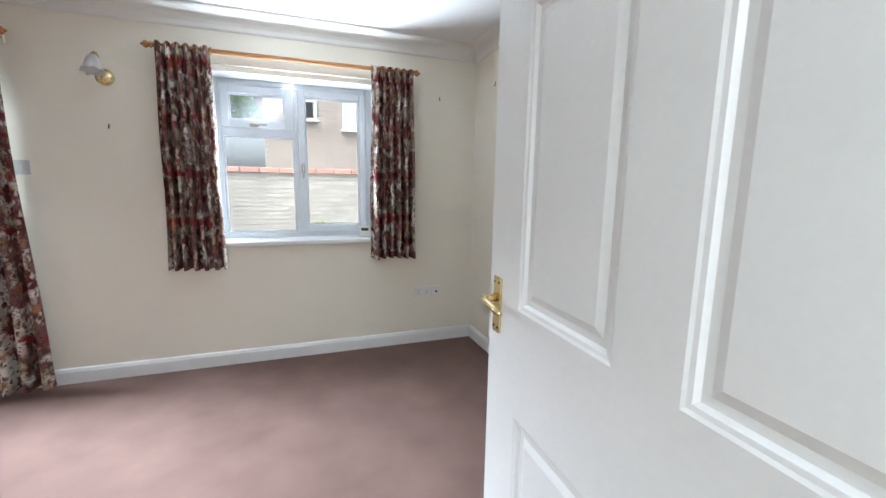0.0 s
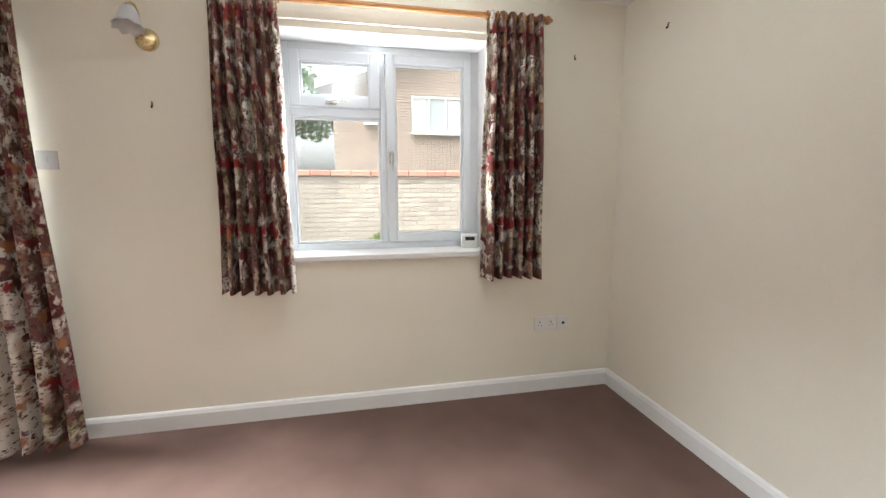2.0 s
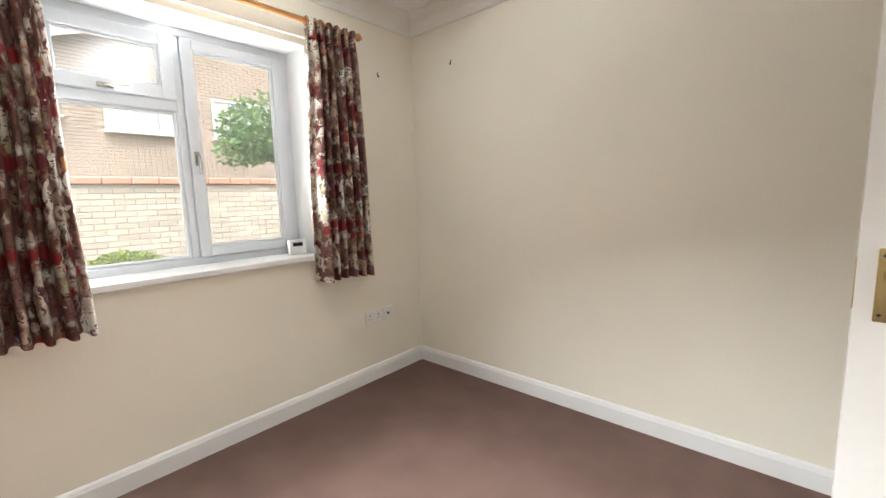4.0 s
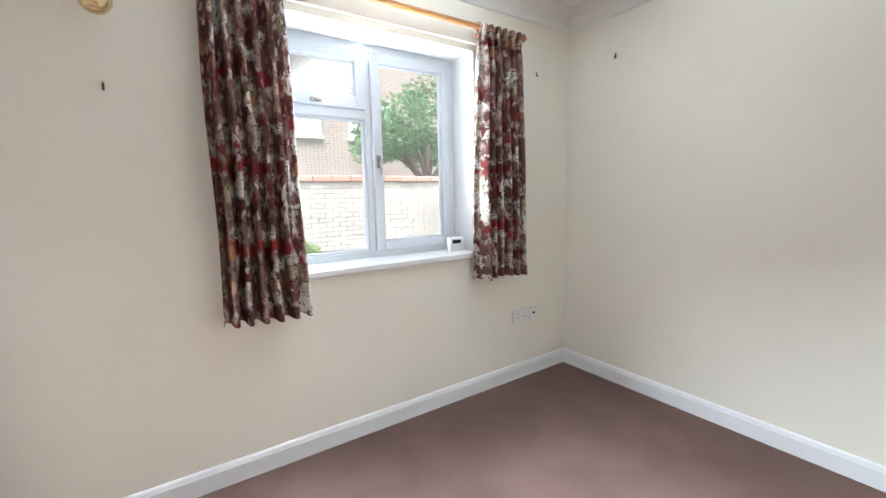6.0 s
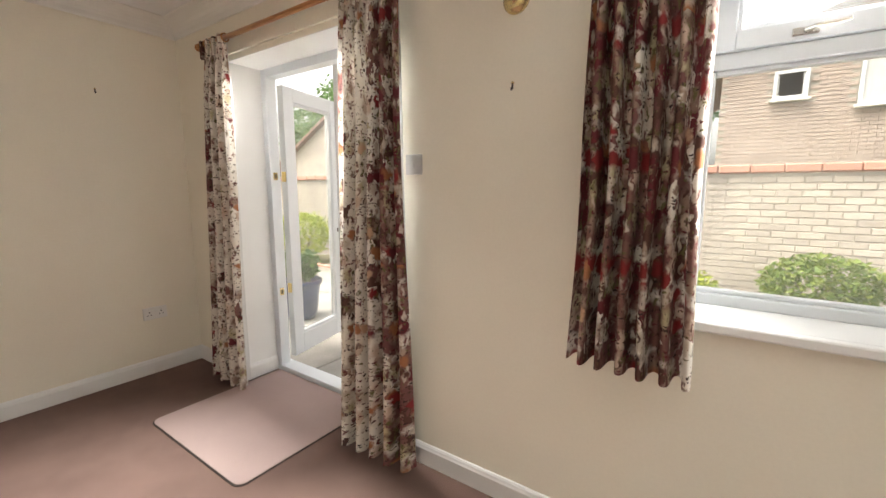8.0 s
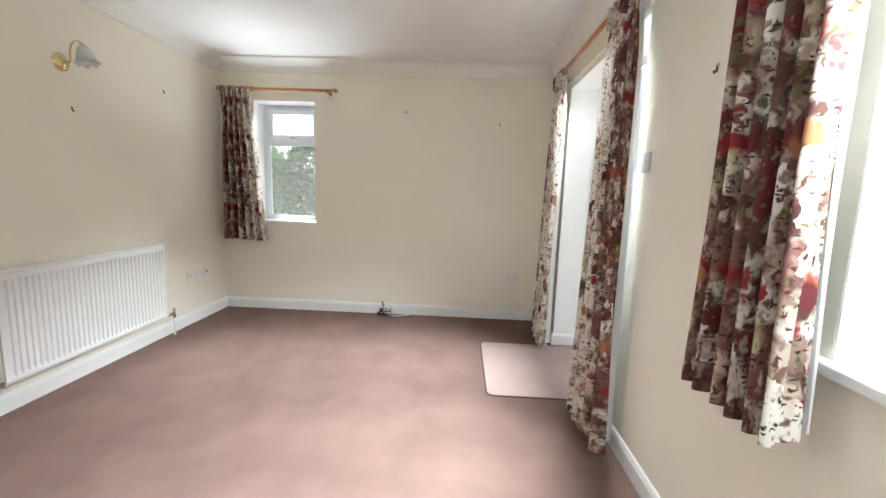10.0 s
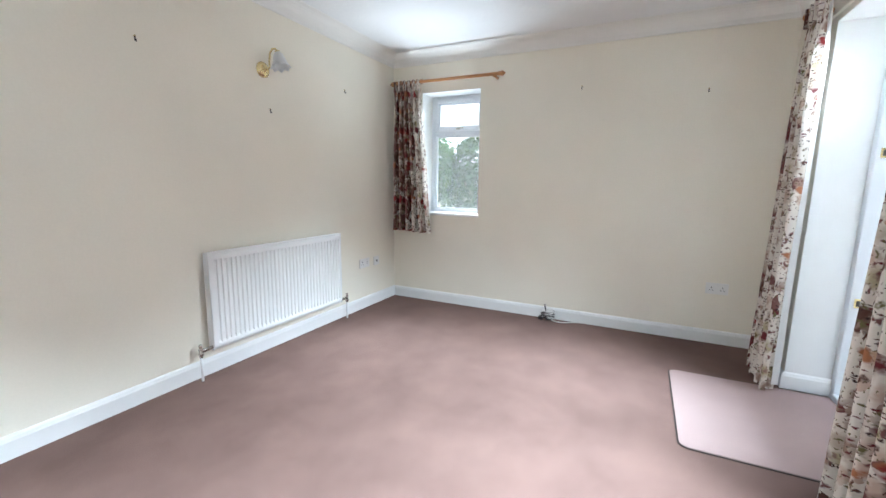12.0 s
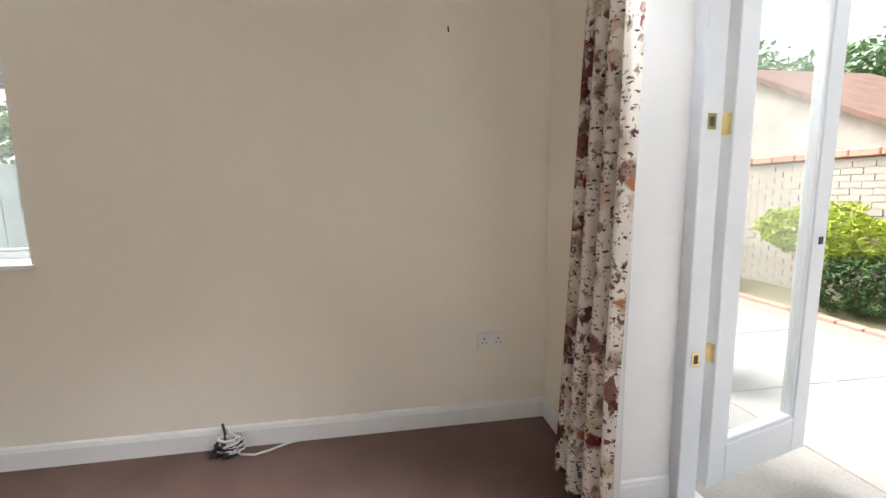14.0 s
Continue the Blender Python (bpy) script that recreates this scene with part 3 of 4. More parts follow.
win = structure(new("window_2"), "small white window with a top vent", "window")
win.matrix_world = pose(W, 0, 0, 0, 0, 90)      # local x is world y, local y is towards outside
x0, x1, z0, z1 = WW
part("window_frame", boxes((x0, x0 + 0.045, y, y + 0.07, z0, z1), (x1 - 0.045, x1, y, y + 0.07, z0, z1), (x0 + 0.045, x1 - 0.045, y, y + 0.07, z1 - 0.04, z1), (x0 + 0.045, x1 - 0.045, y, y + 0.07, z0, z0 + 0.035), (x0 + 0.045, x1 - 0.045, y, y + 0.07, 1.655, 1.70), bevel=0.005), M_PVC, win)
vent = sash(win, x0 + 0.047, x1 - 0.047, 1.702, z1 - 0.042, 0.036, y + 0.005)
bm = boxes((-2.56, -2.52, y - 0.026, y - 0.015, 1.71, 1.73), bevel=0.003)
tube([(-2.54, y - 0.03, 1.72), (-2.53, y - 0.05, 1.722), (-2.47, y - 0.05, 1.725)], 0.006, 8, bm)
part("stay_handle", bm, M_CHROME, vent, "chrome vent handle")
pane(x0 + 0.045, x1 - 0.045, z0 + 0.035, 1.655, y + 0.04, win)
part("glazing_bead", bar_frame(x0 + 0.045, x1 - 0.045, z0 + 0.035, 1.655, 0.014, y + 0.012, y + 0.045, 0.004), M_PVC, win)
part("window_sill", boxes((x0 - 0.012, x1 + 0.012, -0.014, 0, z0 - 0.02, z0 + 0.004), (x0 + 0.001, x1 - 0.001, 0, y, z0 - 0.016, z0 + 0.004), bevel=0.005), M_TRIM, win)
part("outer_sill", boxes((x0, x1, y + 0.07, T + 0.05, z0 - 0.01, z0 + 0.03), bevel=0.008), M_PVC, win)
part("reveal", boxes((x0, x0 + 0.004, 0.001, y, z0 + 0.004, z1), (x1 - 0.004, x1, 0.001, y, z0 + 0.004, z1), (x0 + 0.004, x1 - 0.004, 0.001, y, z1 - 0.004, z1)), M_TRIM, win)

# french door: frame, fixed hidden leaf, open leaf
fd = structure(new("door_2"), "white glazed french door standing open to the patio", "french door")
x0, x1, z0, z1 = FD
y = 0.215
part("door_frame", boxes((x0, x0 + 0.055, y, y + 0.075, 0.03, z1), (x1 - 0.055, x1, y, y + 0.075, 0.03, z1), (x0 + 0.055, x1 - 0.055, y, y + 0.075, z1 - 0.055, z1), bevel=0.005), M_PVC, fd)
part("threshold", boxes((x0, x1, y - 0.002, y + 0.11, -0.06, 0.035), bevel=0.008), M_PVC, fd, "white raised threshold")


def french_leaf(width):
    """A glazed leaf along +x from its hinge at the origin."""
    st, top, bot = 0.095, 0.10, 0.15
    h0, h1 = 0.05, 1.985
    leaf = part("leaf", boxes((0, st, 0, 0.052, h0, h1), (width - st, width, 0, 0.052, h0, h1), (st, width - st, 0, 0.052, h0, h0 + bot), (st, width - st, 0, 0.052, h1 - top, h1), bevel=0.005), M_PVC, fd)
    part("glazing_bead", bar_frame(st, width - st, h0 + bot, h1 - top, 0.016, 0.006, 0.046, 0.004), M_PVC, leaf)
    ob = part("pane", boxes((st, width - st, 0.023, 0.029, h0 + bot, h1 - top)), M_GLASS, leaf)
    ob.visible_shadow = False
    for zz in (0.57, 1.37):
        part("hinge_plate", boxes((-0.002, 0.0, 0.008, 0.044, zz - 0.035, zz + 0.035)), M_BRASS, leaf, "brass keep plate")
    for zz in (0.3, 1.0, 1.75):
        part("hinge", tube([(-0.012, 0.056, zz - 0.05), (-0.012, 0.056, zz + 0.05)], 0.009), M_DARK, leaf)
    part("lock_case", boxes((width - 0.055, width - 0.03, -0.004, 0, 0.93, 0.96)), M_DARK, leaf)
    return leaf


leaf = french_leaf(0.62)
leaf.matrix_local = pose(x0 + 0.035, y + 0.137, 0, 0, 0, 104)
leaf = french_leaf(0.615)
leaf.matrix_local = pose(x1 - 0.06, y + 0.068, 0, 0, 0, 180)
for zz in (0.57, 1.37):
    part("keep", boxes((x0 + 0.055, x0 + 0.058, y + 0.02, y + 0.05, zz - 0.025, zz + 0.025)), M_BRASS, fd, "brass keep")
    part("keep_slot", boxes((x0 + 0.058, x0 + 0.0595, y + 0.028, y + 0.042, zz - 0.015, zz + 0.015)), M_DARK, fd)


# ---- curtains ----
def curtain_pole(m, length, brackets, ring_spans, label):
    """A pole along +x from its left end, 0.1 m from the wall behind it (+y)."""
    pole = thing("curtain_pole", m, label, "curtain pole", "curtain poles")
    part("rod", tube([(0.05, 0, 0), (length - 0.05, 0, 0)], 0.014, 16), M_WOOD, pole, "", True)
    prof = [(0.014, 0), (0.020, 0.004), (0.020, 0.010), (0.012, 0.016), (0.021, 0.026), (0.023, 0.034), (0.018, 0.044), (0.009, 0.050), (0.010, 0.054), (0.006, 0.060)]
    part("finial", lathe(prof, 16, pose(0.055, 0, 0, 0, -90)), M_WOOD, pole, "", True)
    part("finial", lathe(prof, 16, pose(length - 0.055, 0, 0, 0, 90)), M_WOOD, pole, "", True)
    for b in brackets:
        bm = tube([(b, 0, -0.006), (b, 0.05, -0.012), (b, 0.098, -0.012)], [0.018, 0.011, 0.014], 12)
        part("bracket", bm, M_WOOD, pole, "turned wooden bracket", True)
    for a, c, n in ring_spans:
        for i in range(n):
            xx = a + (c - a) * i / (n - 1)
            bm = tube([(xx + 0.003 * math.sin(i * 2.1), 0.021 * math.cos(q), 0.021 * math.sin(q)) for q in (2 * math.pi * j / 14 for j in range(15))], 0.0045, 6)
            part("ring", bm, M_WOOD, pole, "", True)
    return pole


def curtain(m, top, bottom, height, folds, seed, label, deep=1.0, shade_cover=(0.5, 0.5)):
    """Hangs from z = 0 down to -height; x ranges at top and bottom; the room lies towards -y."""
    rnd = random.Random(seed)
    c = thing("curtain", m, label, "curtain", "floral curtains")
    nu, nv = folds * 18, 36
    amp = [rnd.uniform(0.7, 1.25) for _ in range(folds + 2)]
    ph = [rnd.uniform(-0.5, 0.5) for _ in range(folds + 2)]
    drift = rnd.uniform(0, 6)

    def shade_cover_at(u):
        """How densely the cloth is printed across its width, its shade included."""
        q = min(max(u, 0), 0.9999) * (len(shade_cover) - 1)
        return shade_cover[int(q)] * (1 - q % 1) + shade_cover[int(q) + 1] * (q % 1)

    def place(u, v, back):
        f = u * folds
        i = int(min(f, folds - 1e-6))
        w = f - i
        a = amp[i] * (1 - w) + amp[i + 1] * w
        p = ph[i] * (1 - w) + ph[i + 1] * w
        open_ = min(1, v / 0.12)
        depth = (0.012 + 0.016 * open_ + 0.010 * v) * a * (1 + (deep - 1) * v ** 0.5) * (0.6 if back else 1)
        ang = 2 * math.pi * f + p * v + 0.5 * math.sin(3 * v + drift)
        uu = u - 0.05 / folds * math.sin(2 * ang) * open_
        xa, xb = top[0] + (top[1] - top[0]) * uu, bottom[0] + (bottom[1] - bottom[0]) * uu
        e = v ** 1.2
        x = xa + (xb - xa) * e + 0.004 * math.sin(9 * v + 4 * u + drift)
        sn = math.sin(ang)
        yy = depth * math.copysign(abs(sn) ** 0.85, sn) - 0.008 * v
        off = 0.008 + 0.4 * 0.048 * (1 + (deep - 1) * v ** 0.5) if back else 0.0
        z = -height * v
        z += 0.006 * v * math.sin(5 * u + drift)
        return x, yy + off, z

    for name, mat, back in (("fabric", M_FLORAL, False), ("lining", M_LINING, True)):
        bm = bmesh.new()
        uvl = bm.loops.layers.uv.new("UVMap")
        lyl = bm.loops.layers.uv.new("Layout")
        grid = [[bm.verts.new(place(0.08 + 0.84 * i / nu if back else i / nu, (j / nv) * (0.985 if back else 1.0), back)) for i in range(nu + 1)] for j in range(nv + 1)]
        length = [0.0]
        for i in range(nu):
            length.append(length[-1] + math.dist(place(i / nu, 0.6, False), place((i + 1) / nu, 0.6, False)))
        for j in range(nv):
            for i in range(nu):
                f = bm.faces.new((grid[j][i], grid[j][i + 1], grid[j + 1][i + 1], grid[j + 1][i]))
                for loop, (a, b) in zip(f.loops, ((i, j), (i + 1, j), (i + 1, j + 1), (i, j + 1))):
                    loop[uvl].uv = (seed * 0.37 + length[a], height - height * b / nv)
                    loop[lyl].uv = (shade_cover_at(a / nu), 0)
                f.smooth = True
        part(name, bm, mat, c, "white lining" if back else "")
    bm = bmesh.new()
    for k in range(folds):
        xx = top[0] + (top[1] - top[0]) * (k + 0.5) / folds
        box(bm, xx - 0.011, xx + 0.011, -0.030, 0.012, -0.075, 0.028, 0.005)
    uvl = bm.loops.layers.uv.new("UVMap")
    lyl = bm.loops.layers.uv.new("Layout")
    for f in bm.faces:
        for loop in f.loops:
            loop[uvl].uv = (loop.vert.co.x * 2.2 + seed, height + loop.vert.co.z)
            loop[lyl].uv = (shade_cover_at((loop.vert.co.x - top[0]) / (top[1] - top[0])), 0)
    part("pleat_heading", bm, M_FLORAL, c)
    return c


LABEL = "floral burgundy and cream curtain, "
pn = curtain_pole(pose(-2.255, -0.1, 2.14), 1.745, (0.30, 1.44), ((0.07, 0.37, 7), (1.39, 1.68, 7)), "varnished pine curtain pole above the casement window")
curtain_pole(pose(-4.555, -0.1, 2.13), 1.67, (0.12, 1.60), ((0.07, 0.33, 6), (1.28, 1.60, 7)), "varnished pine curtain pole above the french door")
curtain_pole(pose(W + 0.1, -3.135, 2.12, 0, 0, 90), 1.145, (0.20, 1.05), ((0.07, 0.34, 7),), "short varnished pine curtain pole above the small window")
# print density per curtain, denser for shaded cloth and sparser for backlit cloth
curtain(pose(0, -0.125, 2.13), (-2.19, -1.885), (-2.205, -1.868), 1.385, 6, 1, LABEL + "short, beside the casement window", 1.35, shade_cover=(0.9, 0.9, 0.9, 0.85, 0.45))
curtain(pose(0, -0.1, 2.13), (-0.87, -0.555), (-0.885, -0.535), 1.375, 6, 2, LABEL + "short, at the casement window", deep=1.5, shade_cover=(0.45, 0.9, 0.9, 0.75))
curtain(pose(0, -0.1, 2.12), (-3.28, -2.945), (-3.37, -2.88), 2.09, 5, 3, LABEL + "long, drawn back beside french door", deep=1.5, shade_cover=(0.45, 0.2, 0.25, 0.9, 0.85))
curtain(pose(0, -0.1, 2.12), (-4.49, -4.22), (-4.67, -4.24), 2.09, 4, 4, LABEL + "long, with white lining", deep=1.4, shade_cover=(0.7, 0.25, 0.15, 0.3))
curtain(pose(W + 0.1, 0, 2.11, 0, 0, 90), (-3.10, -2.80), (-3.12, -2.675), 1.40, 6, 5, LABEL + "short, beside the small window", deep=1.4, shade_cover=(0.6, 0.85, 0.4, 0.2))
# white battens behind the poles
for a, b in ((-2.20, -0.57), (-4.50, -2.94)):
    structure(mesh_object("trim_batten", boxes((a, b, -0.018, 0.0, 2.085, 2.15), bevel=0.003), M_WALL), "painted batten above the opening", "batten")


# ---- radiator ----
def radiator(m, length, z0, z1):
    rad = thing("radiator", m, "white single-panel steel radiator on the wall", "radiator")
    n = 34
    bm = bmesh.new()
    prof = []
    for i in range(n):
        a = 0.025 + (length - 0.05) * i / n
        p = (length - 0.05) / n
        prof += [(a, 0.0), (a + 0.30 * p, 0.0), (a + 0.42 * p, 0.010), (a + 0.88 * p, 0.010)]
    prof = [(0, 0.0)] + prof + [(length - 0.025, 0.0), (length, 0.0)]
    rows_ = [(z0, 0.006), (z0 + 0.018, 0.0), (z0 + 0.035, 0.0), (z0 + 0.05, 1.0), (z1 - 0.05, 1.0), (z1 - 0.035, 0.0), (z1 - 0.012, 0.0), (z1, 0.006)]
    grid = []
    for z, k in rows_:
        edge = k == 0.006
        grid.append([bm.verts.new((x, (0.008 if edge else d * k), z)) for x, d in prof])
    for a, b in zip(grid, grid[1:]):
        for i in range(len(prof) - 1):
            bm.faces.new((a[i], a[i + 1], b[i + 1], b[i]))
    box(bm, 0.0, length, 0.012, 0.020, z0, z1, 0.003)
    part("panel", bm, M_RAD, rad)
    part("top_cap", boxes((0, length, -0.002, 0.045, z1 - 0.004, z1 + 0.006), bevel=0.003), M_RAD, rad)
    for x in (0.0, length - 0.004):
        part("side_cap", boxes((x, x + 0.004, 0.0, 0.045, z0, z1)), M_RAD, rad)
    for x in (0.2, length - 0.2):
        part("wall_bracket", boxes((x - 0.02, x + 0.02, 0.02, 0.074, z0 + 0.06, z1 - 0.06)), M_RAD, rad)
    for x, s in ((0.0, -1), (length, 1)):
        zz = z0 + 0.02
        v = part("valve", tube([(x, 0.012, zz), (x + s * 0.05, 0.012, zz), (x + s * 0.078, 0.012, zz)], [0.010, 0.012, 0.012], 12), M_CHROME, rad, "dull chrome radiator valve", True)
        part("valve_body", lathe([(0.009, -0.04), (0.011, -0.03), (0.014, -0.026), (0.014, -0.012), (0.011, -0.008), (0.012, 0.012), (0.010, 0.018), (0.011, 0.03), (0.009, 0.04)], 12, pose(x + s * 0.075, 0.012, zz)), M_CHROME, v, "", True)
        part("pipe", tube([(x + s * 0.075, 0.012, zz - 0.03), (x + s * 0.075, 0.012, 0)], 0.0075), M_RAD, rad, "white painted pipe", True)
    return rad


# local x runs to the east end of the wall when turned to face the room
radiator(pose(-2.942, S + 0.075, 0, 0, 0, 180), 1.175, 0.165, 0.752)


# ---- wall lights ----
def tulip_shade(parent, m):
    prof = [(0.012, 0.0), (0.020, -0.006), (0.030, -0.020), (0.038, -0.045), (0.046, -0.075), (0.060, -0.100)]
    seg = 32
    bm = bmesh.new()
    rings = []
    for k, (r, h) in enumerate(prof):
        ring = []
        for i in range(seg):
            a = 2 * math.pi * i / seg
            w = 1 + 0.07 * (k / 5) ** 2 * math.cos(8 * a)
            ring.append(bm.verts.new(m @ Vector((r * w * math.cos(a), r * w * math.sin(a), h - 0.006 * (k / 5) ** 2 * math.cos(8 * a)))))
        rings.append(ring)
    for a, b in zip(rings, rings[1:]):
        for i in range(seg):
            bm.faces.new((a[i], a[(i + 1) % seg], b[(i + 1) % seg], b[i]))
    bm.faces.new(rings[0])
    ob = part("shade", bm, M_FROST, parent, "frosted glass tulip shade", True)
    so = ob.modifiers.new("thickness", "SOLIDIFY")
    so.thickness = 0.0025
    return ob


def wall_light(m):
    """Fixed to a wall at y = 0; the room lies towards -y."""
    w = thing("wall_light", m, "brass wall light with a frosted glass tulip shade", "wall light", "wall lights")
    part("backplate", lathe([(0.050, 0), (0.050, 0.006), (0.044, 0.010), (0.042, 0.016), (0.030, 0.022), (0.014, 0.026), (0.010, 0.034)], 28, pose(0, 0, 0, 90)), M_BRASS, w, "", True)
    part("arm", tube([(0, -0.03, 0), (0, -0.05, -0.006), (0, -0.066, 0.01), (0, -0.066, 0.05), (0, -0.075, 0.095), (0, -0.098, 0.118), (0, -0.125, 0.115), (0, -0.14, 0.10)], 0.006, 10), M_BRASS, w, "curved brass arm", True)
    part("lamp_holder", lathe([(0.008, 0.012), (0.016, 0.006), (0.016, -0.02), (0.013, -0.03)], 14, pose(0, -0.143, 0.092, -14)), M_BRASS, w, "", True)
    tulip_shade(w, pose(0, -0.143, 0.094, -14))
    return w


wl = wall_light(pose(-2.487, 0, 1.945))
copy_thing(wl, pose(-3.465, S, 1.90, 0, 0, 180))


def ceiling_light(m):
    c = thing("ceiling_light", m, "brass ceiling light with frosted glass shades", "ceiling light")
    part("canopy", lathe([(0.055, 0), (0.055, -0.010), (0.040, -0.024), (0.012, -0.032)], 24), M_BRASS, c, "", True)
    part("stem", lathe([(0.008, -0.02), (0.008, -0.25), (0.022, -0.265), (0.030, -0.29), (0.022, -0.32), (0.012, -0.335), (0.018, -0.35), (0.010, -0.38), (0.007, -0.40), (0.011, -0.42), (0.006, -0.435), (0.003, -0.455)], 18), M_BRASS, c, "turned brass stem", True)
    for i in range(3):
        q = radians(20 + 120 * i)
        d = Vector((math.cos(q), math.sin(q), 0))
        arm = part("arm", tube([d * r + Vector((0, 0, z)) for r, z in ((0.02, -0.30), (0.06, -0.34), (0.11, -0.33), (0.15, -0.29), (0.18, -0.27), (0.20, -0.29))], 0.006, 10), M_BRASS, c, "curved brass arm", True)
        tulip_shade(arm, Matrix.Translation(d * 0.203 + Vector((0, 0, -0.295))))
    return c


ceiling_light(pose(-2.62, -1.66, H))


# ---- small fittings ----
def socket(m, double, label):
    """A plate on a wall at y = 0."""
    w = 0.146 if double else 0.086
    s = thing("wall_socket", m, label, "socket", "wall sockets")
    part("plate", boxes((-w / 2, w / 2, -0.009, 0, -0.043, 0.043), bevel=0.003), M_PLATE, s)
    for cx in ((-0.036, 0.036) if double else (0.0,)):
        part("pin_holes", boxes((cx - 0.003, cx + 0.003, -0.0095, -0.0085, 0.004, 0.014), (cx - 0.014, cx - 0.007, -0.0095, -0.0085, -0.014, -0.009), (cx + 0.007, cx + 0.014, -0.0095, -0.0085, -0.014, -0.009)), M_DARK, s)
        part("rocker", boxes((cx - 0.006, cx + 0.006, -0.0125, -0.008, 0.020, 0.036), bevel=0.0015), M_PLATE, s)
    return s


socket(pose(-0.443, 0, 0.435), True, "white double wall socket beside a blank plate")
socket(pose(W, -0.288, 0.428, 0, 0, 90), True, "white double wall socket near the french door")
socket(pose(-4.53, S, 0.43, 0, 0, 180), True, "white double wall socket beyond the radiator")


def aerial_plate(m, label):
    s = thing("aerial_plate", m, label, "outlet plate", "outlet plates")
    part("plate", boxes((-0.043, 0.043, -0.009, 0, -0.043, 0.043), bevel=0.003), M_PLATE, s)
    part("jack", lathe([(0.009, 0), (0.009, 0.004), (0.004, 0.005)], 14, pose(0, -0.009, 0, 90)), M_DARK, s)
    return s


aerial_plate(pose(-0.325, 0, 0.433), "white aerial outlet plate beside the double socket")
aerial_plate(pose(-4.72, S, 0.425, 0, 0, 180), "white aerial outlet plate in the corner")

sw = thing("dimmer_switch", pose(-2.10, S, 1.348, 0, 0, 180), "white dimmer switch plate beside the doorway", "light switch")
part("plate", boxes((-0.043, 0.043, -0.012, 0, -0.043, 0.043), bevel=0.003), M_PLATE, sw)
part("knob", lathe([(0.017, 0), (0.016, 0.012), (0.012, 0.015)], 20, pose(0, -0.012, 0, 90)), M_PLATE, sw, "round white dimmer knob", True)
sw = thing("light_switch", pose(-2.95, 0, 1.392), "grey switch plate beside the french door curtain", "light switch")
part("plate", boxes((-0.043, 0.043, -0.010, 0, -0.043, 0.043), bevel=0.003), M_GREYPL, sw)
part("rocker", boxes((-0.006, 0.006, -0.014, -0.009, -0.012, 0.012), bevel=0.002), M_GREYPL, sw)


def wall_hook(m):
    h = thing("wall_hook", m, "small dark picture hook on the bare wall", "hook", "picture hooks")
    part("shank", tube([(0, 0, 0.012), (0, -0.006, 0.013), (0, -0.007, -0.010), (0, -0.014, -0.015), (0, -0.015, -0.007)], 0.0036, 8), M_DARK, h)
    part("pin", lathe([(0.005, 0), (0.005, 0.004), (0.002, 0.006)], 10, pose(0, -0.004, 0.010, 90)), M_BRASS, h)
    return h


hk = wall_hook(pose(-2.493, 0, 1.656))
for q in ((-0.316, 0, 1.994, 0, 0, 0), (0, -0.355, 2.06, 0, 0, -90), (-2.70, S, 1.863, 0, 0, 180), (-3.51, S, 1.648, 0, 0, 180), (-4.29, S, 1.929, 0, 0, 180), (W, -1.364, 1.969, 0, 0, 90), (W, -0.482, 1.879, 0, 0, 90)):
    copy_thing(hk, pose(*q))

# small device with a display on the sill
dv = thing("thermometer", pose(-0.90, 0.10, 0.904, 0, 0, -8), "white digital thermometer on the window sill", "thermometer")
part("case", boxes((-0.05, 0.05, -0.02, 0.02, 0, 0.085), bevel=0.006), M_PLATE, dv)
part("display", boxes((-0.028, 0.028, -0.0215, -0.019, 0.048, 0.070)), M_DISPLAY, dv, "dark display")

# bundle of cables at the skirting of the west wall
cb = thing("cable_bundle", pose(W + 0.018, -1.53, 0), "coiled black and white cables lying at the skirting", "cables")
for k, (mat, r, nm) in enumerate(((M_DARK, 0.006, "black_cable"), (M_PLATE, 0.005, "white_cable"), (M_DARK, 0.005, "black_cable"), (M_GREYPL, 0.004, "grey_cable"))):
    rnd = random.Random(20 + k)
    pts = []
    for i in range(46):
        a = i * 0.42 + k
        pts.append((0.055 + 0.036 * math.cos(a) * (0.7 + 0.3 * rnd.random()), 0.06 * math.sin(a) * (0.6 + 0.3 * rnd.random()) + 0.01 * k, max(r, 0.012 + 0.0022 * i * (0.5 + 0.3 * (k % 2)) + 0.006 * rnd.random())))
    if k < 2:
        pts += [(0.012, -0.02 + 0.02 * k, 0.085), (0.006, -0.03 + 0.02 * k, 0.13 - 0.02 * k)]
    part(nm, tube(pts, r, 7), mat, cb, "", True)
part("plug", boxes((0.03, 0.075, -0.07, -0.03, 0.001, 0.03), bevel=0.005), M_DARK, cb, "black plug")
part("tail", tube([(0.06, 0.05, 0.006), (0.075, 0.12, 0.005), (0.05, 0.18, 0.005), (0.012, 0.25, 0.006), (0.006, 0.30, 0.01)], 0.005, 7), M_PLATE, cb, "white cable tail", True)

# carpet offcut inside the french door
mt = thing("door_mat", pose(0, 0, 0), "pale carpet offcut with a dark bound edge at the french door", "mat")


